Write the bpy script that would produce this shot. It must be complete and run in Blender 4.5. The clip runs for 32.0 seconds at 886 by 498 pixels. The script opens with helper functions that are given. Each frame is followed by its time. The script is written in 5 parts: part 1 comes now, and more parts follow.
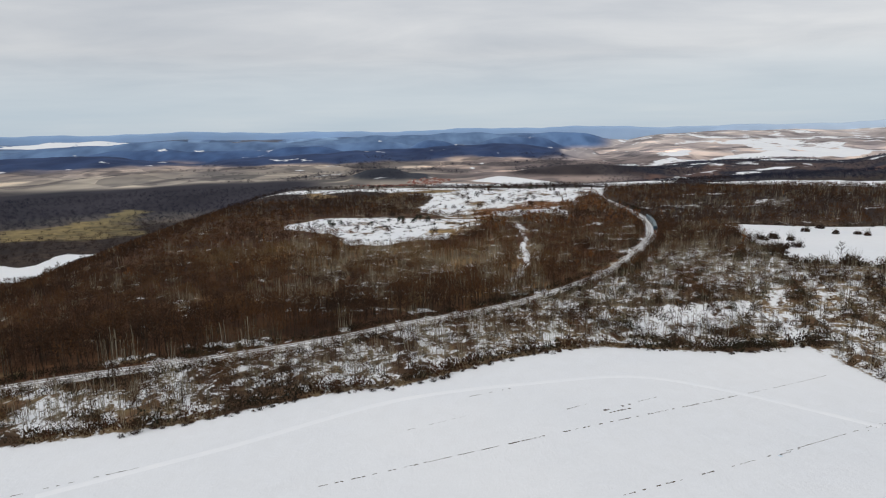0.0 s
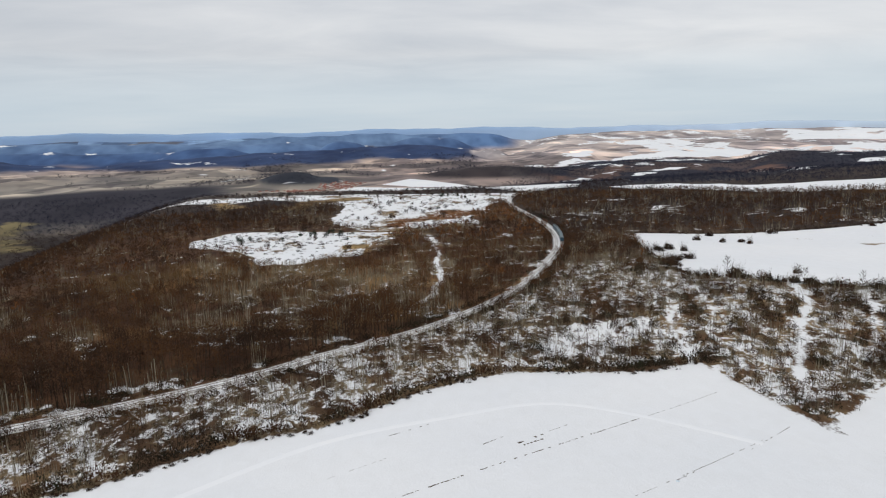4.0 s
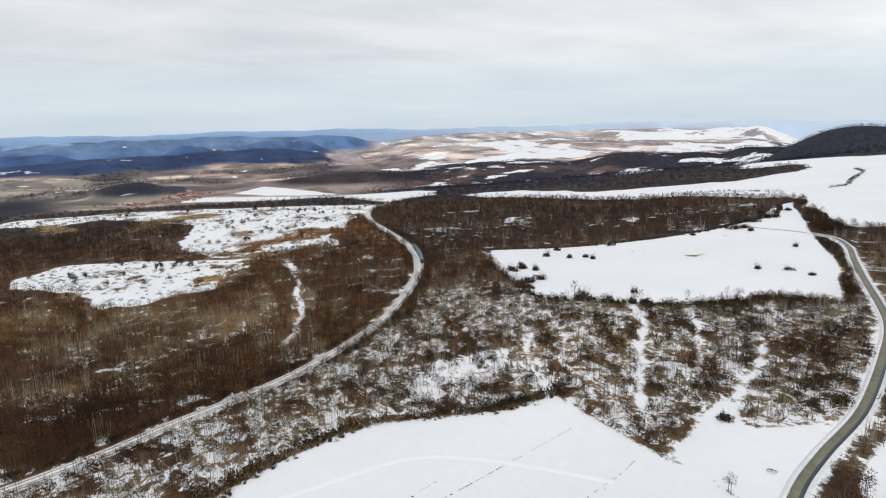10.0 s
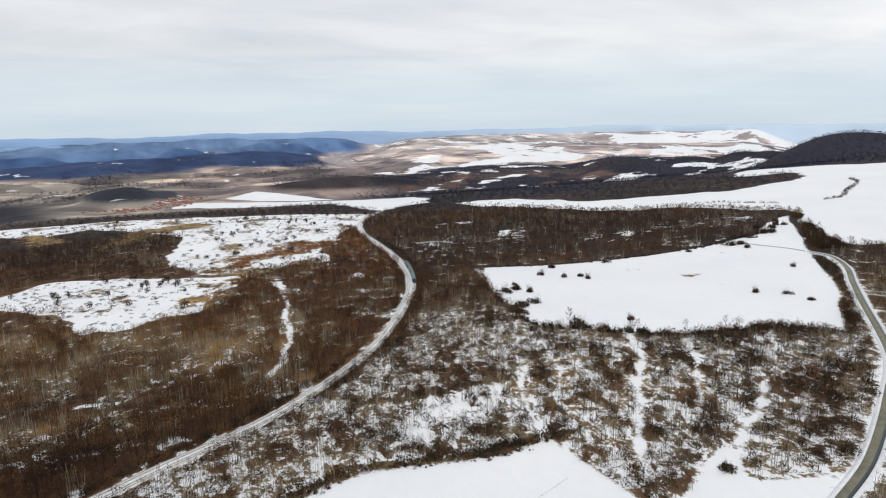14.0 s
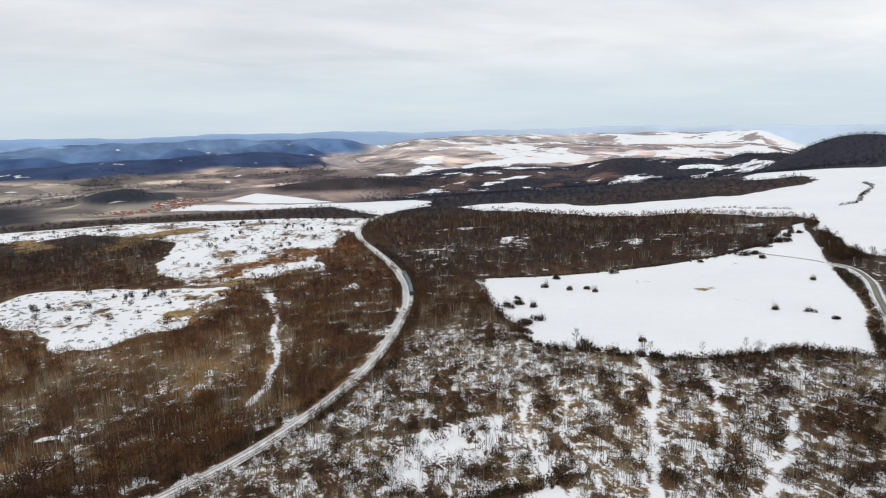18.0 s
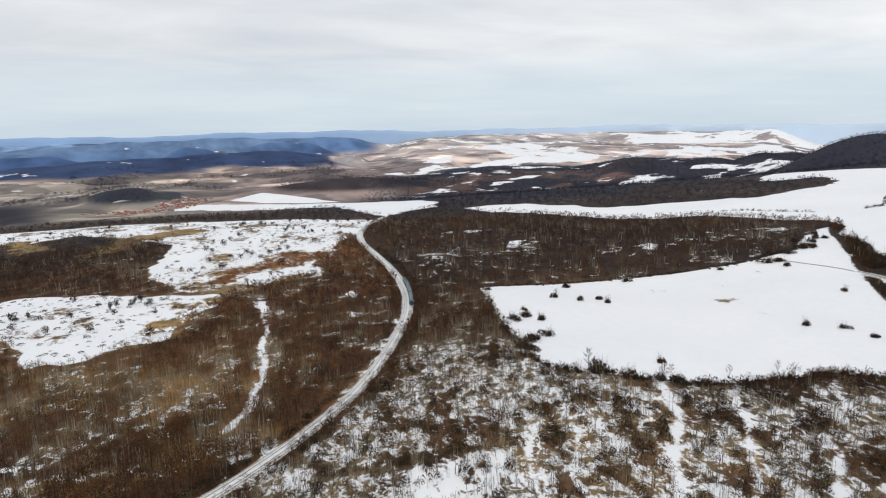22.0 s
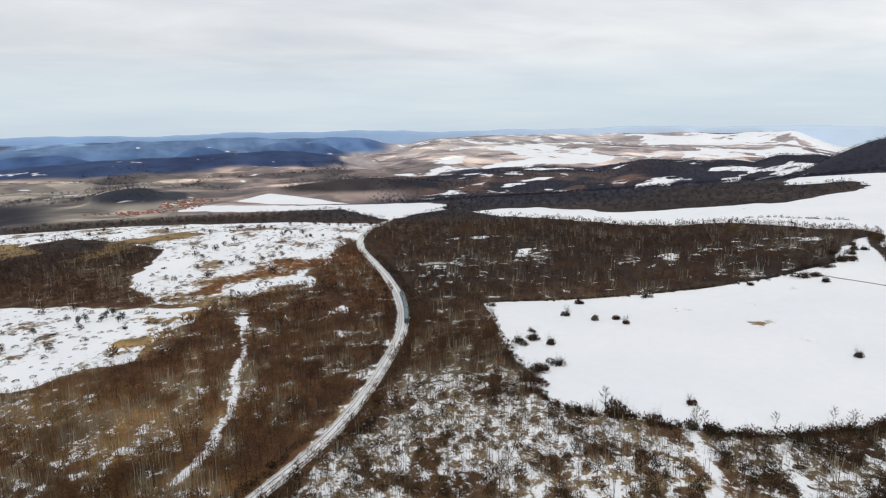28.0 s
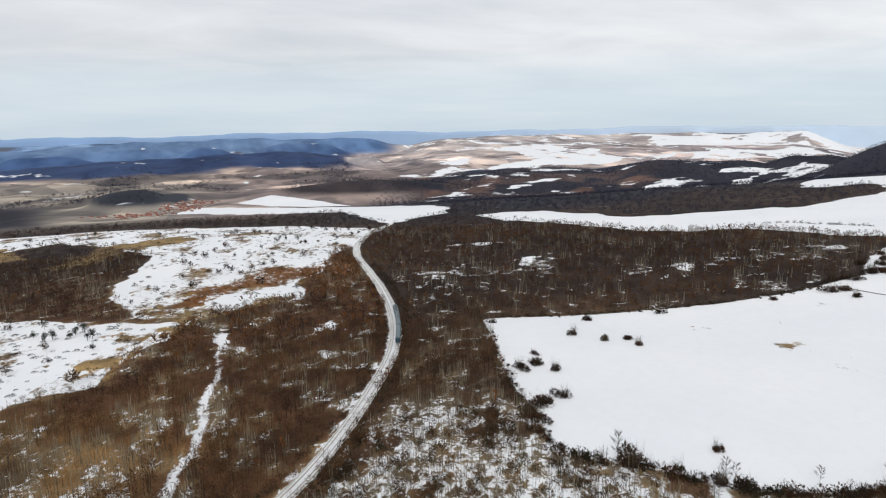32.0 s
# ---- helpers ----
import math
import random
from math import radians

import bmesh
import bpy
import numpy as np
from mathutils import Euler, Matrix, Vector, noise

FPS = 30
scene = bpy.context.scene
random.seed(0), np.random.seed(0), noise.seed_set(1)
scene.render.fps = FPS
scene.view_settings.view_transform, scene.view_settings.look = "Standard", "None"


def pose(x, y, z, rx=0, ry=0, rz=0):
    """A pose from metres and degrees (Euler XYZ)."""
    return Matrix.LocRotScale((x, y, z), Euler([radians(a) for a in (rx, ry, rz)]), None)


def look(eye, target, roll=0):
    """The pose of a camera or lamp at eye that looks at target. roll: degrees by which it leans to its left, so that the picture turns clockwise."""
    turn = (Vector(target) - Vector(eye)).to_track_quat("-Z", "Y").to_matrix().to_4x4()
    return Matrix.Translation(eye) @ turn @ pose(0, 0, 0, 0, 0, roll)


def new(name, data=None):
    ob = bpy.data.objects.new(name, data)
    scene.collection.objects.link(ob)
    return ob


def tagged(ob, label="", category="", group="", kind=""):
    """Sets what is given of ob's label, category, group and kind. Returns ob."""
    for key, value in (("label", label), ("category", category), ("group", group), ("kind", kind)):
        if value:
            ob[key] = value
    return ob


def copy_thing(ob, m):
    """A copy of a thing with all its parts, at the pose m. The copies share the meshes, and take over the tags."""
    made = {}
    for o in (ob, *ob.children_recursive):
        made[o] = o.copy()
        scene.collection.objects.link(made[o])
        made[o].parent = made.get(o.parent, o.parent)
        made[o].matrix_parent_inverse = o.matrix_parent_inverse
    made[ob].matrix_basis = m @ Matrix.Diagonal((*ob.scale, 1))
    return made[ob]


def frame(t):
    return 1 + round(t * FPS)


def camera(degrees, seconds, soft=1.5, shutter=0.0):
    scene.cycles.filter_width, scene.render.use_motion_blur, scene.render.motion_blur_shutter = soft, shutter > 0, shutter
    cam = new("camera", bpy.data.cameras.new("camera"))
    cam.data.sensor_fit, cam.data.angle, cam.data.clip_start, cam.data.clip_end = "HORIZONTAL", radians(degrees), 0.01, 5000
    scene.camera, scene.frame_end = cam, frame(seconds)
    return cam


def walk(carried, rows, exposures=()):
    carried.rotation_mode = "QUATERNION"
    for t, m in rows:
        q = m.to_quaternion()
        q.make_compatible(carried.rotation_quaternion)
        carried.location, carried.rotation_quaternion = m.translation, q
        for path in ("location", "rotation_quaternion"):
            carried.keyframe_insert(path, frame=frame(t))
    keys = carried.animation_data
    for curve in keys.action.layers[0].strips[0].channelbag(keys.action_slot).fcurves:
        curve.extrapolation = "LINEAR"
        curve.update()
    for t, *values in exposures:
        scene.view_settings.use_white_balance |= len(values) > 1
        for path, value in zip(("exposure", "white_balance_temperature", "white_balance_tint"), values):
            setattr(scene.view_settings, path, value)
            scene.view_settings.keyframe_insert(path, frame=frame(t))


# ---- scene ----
cam = camera(70.3, 32.0, soft=1.1)
PATH = [
    (0, (-0.00, 0.00, 75.60), (-0.00, 98.32, 57.35), -0.99),
    (0.5, (-0.12, -0.03, 77.05), (-0.35, 98.29, 58.80), -0.97),
    (1, (-0.23, -0.06, 78.49), (-0.72, 98.26, 60.23), -1.00),
    (1.5, (-0.29, -0.08, 79.99), (-1.04, 98.22, 61.65), -0.89),
    (2, (-0.29, -0.12, 81.50), (-1.39, 98.18, 63.17), -0.86),
    (2.5, (-0.22, -0.20, 83.04), (-0.79, 98.11, 64.74), -0.84),
    (3, (-0.15, -0.30, 84.66), (2.89, 97.96, 66.31), -0.86),
    (3.5, (-0.09, -0.37, 86.37), (8.47, 97.54, 67.90), -1.05),
    (4, (-0.08, -0.41, 88.09), (13.60, 96.88, 69.48), -1.07),
    (4.5, (-0.08, -0.47, 89.83), (16.59, 96.34, 71.15), -1.24),
    (6.5, (-0.29, -0.62, 96.12), (25.39, 94.15, 77.17), -1.21),
    (7, (-0.05, -0.29, 97.57), (26.37, 94.28, 78.61), -1.25),
    (7.5, (0.19, 0.09, 99.03), (27.00, 94.54, 80.06), -1.20),
    (8, (0.44, 0.53, 100.56), (28.85, 94.51, 81.59), -1.21),
    (8.5, (0.61, 1.10, 102.14), (31.82, 94.17, 83.09), -1.27),
    (9, (0.77, 1.78, 103.76), (33.59, 94.30, 84.70), -1.31),
    (9.5, (0.98, 2.52, 105.42), (34.93, 94.62, 86.30), -1.29),
    (10, (1.23, 3.39, 107.08), (36.17, 95.11, 87.95), -1.23),
    (10.5, (1.58, 4.33, 108.71), (37.25, 95.77, 89.57), -1.31),
    (11, (2.04, 5.29, 110.32), (38.00, 96.62, 91.18), -1.22),
    (12, (3.24, 7.42, 113.65), (39.42, 98.67, 94.53), -1.26),
    (13, (4.82, 10.21, 116.67), (40.87, 101.51, 97.58), -1.20),
    (14, (6.74, 14.23, 119.28), (42.63, 105.60, 100.23), -1.14),
    (14.5, (8.04, 16.61, 120.47), (43.81, 108.04, 101.45), -1.12),
    (16.5, (14.21, 28.21, 122.18), (49.86, 119.69, 103.16), -1.09),
    (17, (15.95, 31.10, 122.20), (51.54, 122.61, 103.26), -1.13),
    (18, (19.71, 37.26, 122.23), (55.06, 128.85, 103.23), -1.10),
    (19, (23.59, 44.09, 122.27), (58.68, 135.77, 103.22), -1.10),
    (20, (27.65, 50.73, 122.14), (62.32, 142.55, 103.01), -1.15),
    (21, (31.45, 57.03, 122.02), (65.77, 148.99, 102.88), -1.11),
    (22, (34.99, 63.19, 121.92), (68.98, 155.26, 102.78), -1.06),
    (23, (38.91, 69.33, 121.71), (72.54, 161.54, 102.60), -1.01),
    (24, (42.59, 75.25, 121.74), (75.86, 167.59, 102.63), -1.05),
    (25, (46.27, 81.27, 121.61), (79.18, 173.75, 102.53), -1.04),
    (25.5, (48.11, 84.24, 121.52), (80.85, 176.78, 102.43), -0.98),
    (27.5, (56.16, 98.08, 120.73), (88.37, 190.82, 101.70), -0.82),
    (28, (58.34, 101.78, 120.73), (90.45, 194.56, 101.70), -0.86),
    (29, (63.04, 109.25, 120.80), (94.82, 202.13, 101.75), -0.89),
    (30, (67.54, 116.68, 120.70), (99.09, 209.65, 101.72), -0.93),
    (31, (71.80, 124.30, 120.92), (103.13, 217.36, 101.99), -0.95),
    (32, (76.20, 131.91, 121.19), (107.27, 225.05, 102.23), -0.93),
]
walk(cam, [(t, look(eye, target, roll)) for t, eye, target, roll in PATH],
     [(0.0, -0.25), (4.0, -0.15), (9.0, 0.0), (13.0, 0.04), (32.0, 0.0)])

# ---- world and light ----
world = bpy.data.worlds.new("world")
scene.world = world
world.use_nodes = True
wn, wl = world.node_tree.nodes, world.node_tree.links
wn.clear()


def wnode(kind, **props):
    n = wn.new(kind)
    for k, v in props.items():
        n.inputs[k].default_value = v
    return n


def wmath(op, a, b=None, c=None, clamp=False):
    n = wn.new("ShaderNodeMath")
    n.operation, n.use_clamp = op, clamp
    for i, v in enumerate((a, b, c)):
        if v is None:
            continue
        if hasattr(v, "node"):
            wl.new(v, n.inputs[i])
        else:
            n.inputs[i].default_value = v
    return n.outputs[0]


def wmix(f, a, b):
    n = wn.new("ShaderNodeMix")
    n.data_type = "RGBA"
    for i, v in ((0, f), (6, a), (7, b)):
        if hasattr(v, "node"):
            wl.new(v, n.inputs[i])
        else:
            n.inputs[i].default_value = v if i == 0 else (*v, 1)
    return n.outputs[2]


SUN_EL, SUN_AZ = radians(36), radians(215)
sky = wn.new("ShaderNodeTexSky")
sky.sky_type, sky.sun_disc = "NISHITA", False
sky.sun_elevation, sky.sun_rotation = SUN_EL, SUN_AZ
coord = wn.new("ShaderNodeTexCoord")
sep = wn.new("ShaderNodeSeparateXYZ")
wl.new(coord.outputs["Generated"], sep.inputs[0])
dx, dy, dz = sep.outputs
up = wmath("MAXIMUM", dz, 0.0)
fall = wmath("ADD", up, 0.11)
flat = wn.new("ShaderNodeCombineXYZ")
wl.new(wmath("DIVIDE", dx, fall), flat.inputs[0])
wl.new(wmath("DIVIDE", dy, fall), flat.inputs[1])
turned = wn.new("ShaderNodeMapping")
turned.inputs["Rotation"].default_value = (0, 0, radians(22))
turned.inputs["Scale"].default_value = (0.6, 0.9, 1.0)
wl.new(flat.outputs[0], turned.inputs[0])
puffs = wnode("ShaderNodeTexNoise", Scale=1.15, Detail=7.0, Roughness=0.55, Distortion=0.35)
banks = wnode("ShaderNodeTexNoise", Scale=0.22, Detail=3.0, Roughness=0.5)
wl.new(turned.outputs[0], puffs.inputs["Vector"])
wl.new(turned.outputs[0], banks.inputs["Vector"])
glow = wmath("ADD", wmath("MULTIPLY", dx, 0.30), wmath("MULTIPLY_ADD", dy, 0.12, -0.22))
thick = wmath("ADD", glow, wmath("MULTIPLY_ADD", puffs.outputs["Fac"], 1.6, wmath("MULTIPLY_ADD", banks.outputs["Fac"], 1.7, -1.07)), clamp=True)
cloud = wmix(thick, (0.60, 0.635, 0.69), (0.97, 0.965, 0.965))
low = wmath("MULTIPLY_ADD", up, -11.0, 1.25, clamp=True)
veil = wmix(wmath("MULTIPLY", low, 0.9), cloud, (0.55, 0.68, 0.80))
streak = wnode("ShaderNodeTexNoise", Scale=1.0, Detail=4.0, Roughness=0.6)
tall = wn.new("ShaderNodeMapping")
tall.inputs["Scale"].default_value = (1.4, 1.4, 17.0)
wl.new(coord.outputs["Generated"], tall.inputs[0])
wl.new(tall.outputs[0], streak.inputs["Vector"])
veil = wmix(wmath("MULTIPLY", low, wmath("MULTIPLY_ADD", streak.outputs["Fac"], 2.6, -1.0, clamp=True)), veil, (0.74, 0.81, 0.87))
clear = wn.new("ShaderNodeVectorMath")
clear.operation = "SCALE"
clear.inputs["Scale"].default_value = 0.10
wl.new(sky.outputs[0], clear.inputs[0])
back = wn.new("ShaderNodeBackground")
wl.new(wmix(0.9, clear.outputs[0], veil), back.inputs[0])
back.inputs["Strength"].default_value = 1.0
out = wn.new("ShaderNodeOutputWorld")
wl.new(back.outputs[0], out.inputs[0])

sun = new("sun", bpy.data.lights.new("sun", "SUN"))
sun.data.energy, sun.data.angle, sun.data.color = 1.5, radians(12), (1.0, 0.96, 0.9)
sun.matrix_basis = look((0, 0, 0), (-math.sin(SUN_AZ) * math.cos(SUN_EL), -math.cos(SUN_AZ) * math.cos(SUN_EL), -math.sin(SUN_EL)))


# ---- materials ----
class Mat:
    """A node material with short calls for its nodes."""

    def __init__(self, name, rough=0.9, metal=0.0):
        self.m = bpy.data.materials.new(name)
        self.m.use_nodes = True
        self.t = self.m.node_tree
        self.b = self.t.nodes["Principled BSDF"]
        self.b.inputs["Roughness"].default_value = rough
        self.b.inputs["Metallic"].default_value = metal
        self.b.inputs["Specular IOR Level"].default_value = 0.3 if rough < 0.85 else 0.12

    def put(self, sock, v):
        if hasattr(v, "node"):
            self.t.links.new(v, sock)
        elif isinstance(v, (tuple, list)) and len(v) == 3 and sock.type == "RGBA":
            sock.default_value = (*v, 1)
        else:
            sock.default_value = v

    def math(self, op, a, b=0.0, c=0.0, clamp=False):
        n = self.t.nodes.new("ShaderNodeMath")
        n.operation, n.use_clamp = op, clamp
        for i, v in enumerate((a, b, c)):
            self.put(n.inputs[i], v)
        return n.outputs[0]

    def mix(self, f, a, b):
        n = self.t.nodes.new("ShaderNodeMix")
        n.data_type = "RGBA"
        for i, v in ((0, f), (6, a), (7, b)):
            self.put(n.inputs[i], v)
        return n.outputs[2]

    def mult(self, f, a, b):
        n = self.t.nodes.new("ShaderNodeMix")
        n.data_type, n.blend_type = "RGBA", "MULTIPLY"
        for i, v in ((0, f), (6, a), (7, b)):
            self.put(n.inputs[i], v)
        return n.outputs[2]

    def place(self, stretch=(1, 1, 1)):
        g = self.t.nodes.new("ShaderNodeNewGeometry")
        m = self.t.nodes.new("ShaderNodeMapping")
        m.inputs["Scale"].default_value = stretch
        self.t.links.new(g.outputs["Position"], m.inputs[0])
        return m.outputs[0]

    def noise(self, scale, detail=4.0, rough=0.55, vec=None, distort=0.0):
        n = self.t.nodes.new("ShaderNodeTexNoise")
        self.t.links.new(vec or self.place(), n.inputs["Vector"])
        for k, v in (("Scale", scale), ("Detail", detail), ("Roughness", rough), ("Distortion", distort)):
            n.inputs[k].default_value = v
        return n.outputs["Fac"]

    def attr(self, name, colour=False):
        n = self.t.nodes.new("ShaderNodeAttribute")
        n.attribute_name = name
        return n.outputs["Color" if colour else "Fac"]

    def chance(self):
        return self.t.nodes.new("ShaderNodeObjectInfo").outputs["Random"]

    def bump(self, height, strength=0.4, far=0.1):
        n = self.t.nodes.new("ShaderNodeBump")
        n.inputs["Strength"].default_value, n.inputs["Distance"].default_value = strength, far
        self.t.links.new(height, n.inputs["Height"])
        self.t.links.new(n.outputs[0], self.b.inputs["Normal"])

    def done(self, colour):
        self.put(self.b.inputs["Base Color"], colour)
        return self.m


def plain(name, a, b, scale=2.0, rough=0.8, metal=0.0):
    """Two close colours mixed by noise at two scales."""
    k = Mat(name, rough, metal)
    f = k.math("MULTIPLY_ADD", k.noise(scale, 5), 0.7, k.math("MULTIPLY", k.noise(scale * 0.13, 3), 0.5))
    return k.done(k.mix(k.math("MULTIPLY_ADD", f, 2.4, -0.95, clamp=True), a, b))


def twig_material(name, stops, rough=0.95, dark=0.55):
    """Bark and twigs: the colour runs through stops by each tree's own tint."""
    k = Mat(name, rough)
    own = k.attr("tint")
    v = k.math("ADD", own, k.math("MULTIPLY", k.chance(), k.math("LESS_THAN", own, 0.001)))
    r = k.t.nodes.new("ShaderNodeValToRGB")
    e = r.color_ramp.elements
    while len(e) < len(stops):
        e.new(0.5)
    for i, c in enumerate(stops):
        e[i].position, e[i].color = i / (len(stops) - 1), (*c, 1)
    k.t.links.new(v, r.inputs[0])
    isl = k.t.nodes.new("ShaderNodeNewGeometry").outputs["Random Per Island"]
    return k.done(k.mult(0.6, r.outputs[0], k.mix(isl, (dark, dark, dark), (1.15, 1.15, 1.15))))


def ground_material():
    k = Mat("ground_cover", 0.9)
    deep = k.place((1.0, 0.7, 1))
    fine, mid, wide = k.noise(0.85, 7, 0.72, deep, 0.4), k.noise(0.21, 7, 0.68, deep, 0.6), k.noise(0.012, 4)
    away = k.attr("away")
    near = k.math("SUBTRACT", 1.0, away)
    edge = k.math("ADD", k.attr("field"), k.math("ADD", k.math("MULTIPLY_ADD", fine, 5.0, -2.5), k.math("MULTIPLY_ADD", mid, 7.0, -3.5)))
    inside = k.math("MULTIPLY_ADD", edge, 0.8, 0.5, clamp=True)
    close = k.math("MULTIPLY_ADD", fine, 0.9, k.math("MULTIPLY_ADD", mid, 1.7, -1.30))
    long = k.place((1, 0.55, 1))
    broad = k.math("ADD", k.math("MULTIPLY_ADD", k.noise(0.0035, 3, 0.6), 2.0, -1.0), k.math("MULTIPLY_ADD", k.noise(0.011, 2, 0.6), 1.5, -0.75))
    rough = k.math("ADD", k.math("MULTIPLY", close, near), k.math("MULTIPLY", broad, away))
    patch = k.math("MULTIPLY_ADD", k.math("ADD", k.attr("snowy"), k.math("ADD", rough, -0.5)), 8.0, 0.5, clamp=True)
    swath = k.math("MULTIPLY_ADD", k.noise(0.028, 5, 0.6, long), 1.7, -0.85)
    bare = k.math("MULTIPLY_ADD", k.math("ADD", k.attr("bare"), k.math("ADD", k.math("ADD", k.math("MULTIPLY", close, 0.7), swath), -0.5)), 7.0, 0.5, clamp=True)
    white = k.math("MAXIMUM", k.math("MULTIPLY", inside, k.math("SUBTRACT", 1.0, bare)), patch)
    land = k.attr("land", True)
    land = k.mult(k.math("MULTIPLY", near, 0.8), land, k.mix(k.math("MULTIPLY_ADD", fine, 2.4, -0.7, clamp=True), (0.5, 0.5, 0.52), (1.4, 1.34, 1.24)))
    land = k.mult(k.math("MULTIPLY", near, 0.75), land, k.mix(k.math("MULTIPLY_ADD", k.noise(0.05, 4, 0.6), 3.2, -1.1, clamp=True), (0.45, 0.45, 0.5), (1.6, 1.5, 1.3)))
    land = k.mult(0.7, land, k.mix(k.math("MULTIPLY_ADD", k.noise(0.006, 2.5, 0.65, long), 3.4, -1.2, clamp=True), (0.55, 0.56, 0.62), (1.45, 1.4, 1.32)))
    tilled = k.attr("tilled")
    for scale, share, stretch in ((0.0021, 0.75, (1, 0.8, 1)), (0.006, 0.8, (0.9, 0.6, 1))):
        cells = k.t.nodes.new("ShaderNodeTexVoronoi")
        cells.inputs["Scale"].default_value = scale
        k.t.links.new(k.place(stretch), cells.inputs["Vector"])
        parcel = k.t.nodes.new("ShaderNodeSeparateColor")
        k.t.links.new(cells.outputs["Color"], parcel.inputs[0])
        land = k.mult(k.math("MULTIPLY", tilled, share), land, k.mix(parcel.outputs[0], (0.45, 0.46, 0.50), (1.50, 1.46, 1.40)))
    scrub = k.math("MULTIPLY", tilled, k.math("MULTIPLY_ADD", k.noise(0.0062, 1.5, 0.6, k.place((0.8, 0.5, 1)), 0.6), 16.0, -9.2, clamp=True))
    straw = k.math("MULTIPLY", tilled, k.math("MULTIPLY_ADD", k.noise(0.0048, 1.5, 0.6, k.place((0.7, 0.5, 1)), 0.4), 14.0, -7.8, clamp=True))
    land = k.mult(straw, land, (1.7, 1.65, 1.55))
    land = k.mix(k.math("MULTIPLY", scrub, 0.78), land, (0.095, 0.082, 0.084))
    snow = k.mix(k.math("MULTIPLY_ADD", wide, 2.0, -0.5, clamp=True), (0.80, 0.82, 0.85), (0.87, 0.875, 0.885))
    snow = k.mult(0.3, snow, k.mix(k.math("MULTIPLY_ADD", mid, 2.2, -0.6, clamp=True), (0.85, 0.84, 0.82), (1, 1, 1)))
    k.bump(k.math("ADD", mid, fine), 0.4, 0.35)
    return k.done(k.mix(white, land, snow))


M_GROUND = ground_material()
# Horizon hills: atmospheric haze is painted in through their land colour
far_hills = Mat("haze_tinted_hills", 1.0)
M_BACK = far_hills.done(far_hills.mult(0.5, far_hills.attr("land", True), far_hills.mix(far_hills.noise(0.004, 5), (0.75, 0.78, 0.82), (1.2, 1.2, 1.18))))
M_BARK = twig_material("bare_bark", [(0.028, 0.020, 0.015), (0.050, 0.036, 0.026), (0.085, 0.064, 0.044), (0.24, 0.21, 0.155), (0.42, 0.385, 0.30)])
M_TWIG = twig_material("bare_twigs", [(0.027, 0.0175, 0.0125), (0.046, 0.025, 0.016), (0.070, 0.036, 0.019), (0.112, 0.053, 0.022), (0.135, 0.086, 0.038), (0.19, 0.145, 0.078), (0.27, 0.225, 0.14)])
M_THORN = twig_material("thorn_bush_twigs", [(0.024, 0.014, 0.011), (0.040, 0.022, 0.014), (0.030, 0.022, 0.016), (0.060, 0.027, 0.015)], dark=0.45)
M_SHOOT = twig_material("grey_shoots", [(0.060, 0.048, 0.036), (0.10, 0.082, 0.060)])
M_LEAF = twig_material("withered_leaves", [(0.15, 0.060, 0.022), (0.20, 0.085, 0.032), (0.11, 0.05, 0.024), (0.17, 0.10, 0.045)])
M_BUSH = twig_material("thicket_twigs", [(0.017, 0.0155, 0.0105), (0.034, 0.024, 0.015), (0.028, 0.030, 0.017), (0.070, 0.031, 0.016), (0.022, 0.020, 0.013)])
M_PINE = twig_material("dark_needles", [(0.016, 0.026, 0.018), (0.03, 0.042, 0.028), (0.022, 0.03, 0.024)])
M_FARWOOD = twig_material("far_wood_twigs", [(0.024, 0.018, 0.018), (0.036, 0.024, 0.022), (0.028, 0.022, 0.024), (0.046, 0.029, 0.024)], dark=0.7)
# Bluish variant of the far twigs, with distance haze in its colour
M_HAZEWOOD = twig_material("haze_tinted_twigs", [(0.018, 0.023, 0.042), (0.028, 0.026, 0.040), (0.020, 0.027, 0.050), (0.038, 0.030, 0.037)], dark=0.8)
M_TRACKSNOW = plain("trodden_snow", (0.62, 0.63, 0.64), (0.84, 0.85, 0.87), 0.5, 0.85)
M_CLEAN = plain("clean_field_snow", (0.83, 0.845, 0.87), (0.88, 0.885, 0.895), 0.3, 0.85)
M_BALLAST = plain("snowy_ballast", (0.56, 0.54, 0.51), (0.87, 0.875, 0.88), 0.5, 0.95)
M_RAIL = plain("rusty_steel_rail", (0.20, 0.18, 0.165), (0.34, 0.32, 0.31), 1.0, 0.6, 0.3)
M_SLEEPER = plain("dark_sleeper", (0.40, 0.39, 0.37), (0.68, 0.68, 0.68), 0.8, 0.9)
M_ROAD = plain("muddy_asphalt", (0.125, 0.122, 0.085), (0.25, 0.235, 0.165), 0.35, 0.6)
M_SLUSH = plain("dark_slush", (0.022, 0.032, 0.038), (0.05, 0.06, 0.062), 0.5, 0.3)
M_SOIL = plain("bare_soil", (0.06, 0.045, 0.035), (0.12, 0.09, 0.065), 0.7)
M_TILE = plain("red_roof_tiles", (0.19, 0.082, 0.065), (0.30, 0.135, 0.105), 0.15)
M_PLASTER = plain("pale_plaster", (0.50, 0.46, 0.41), (0.66, 0.62, 0.56), 0.1)
M_BLUE = plain("blue_coach_paint", (0.018, 0.045, 0.075), (0.03, 0.07, 0.105), 0.6, 0.45)
M_GREYROOF = plain("grey_coach_roof", (0.10, 0.14, 0.155), (0.18, 0.225, 0.24), 0.6, 0.6)
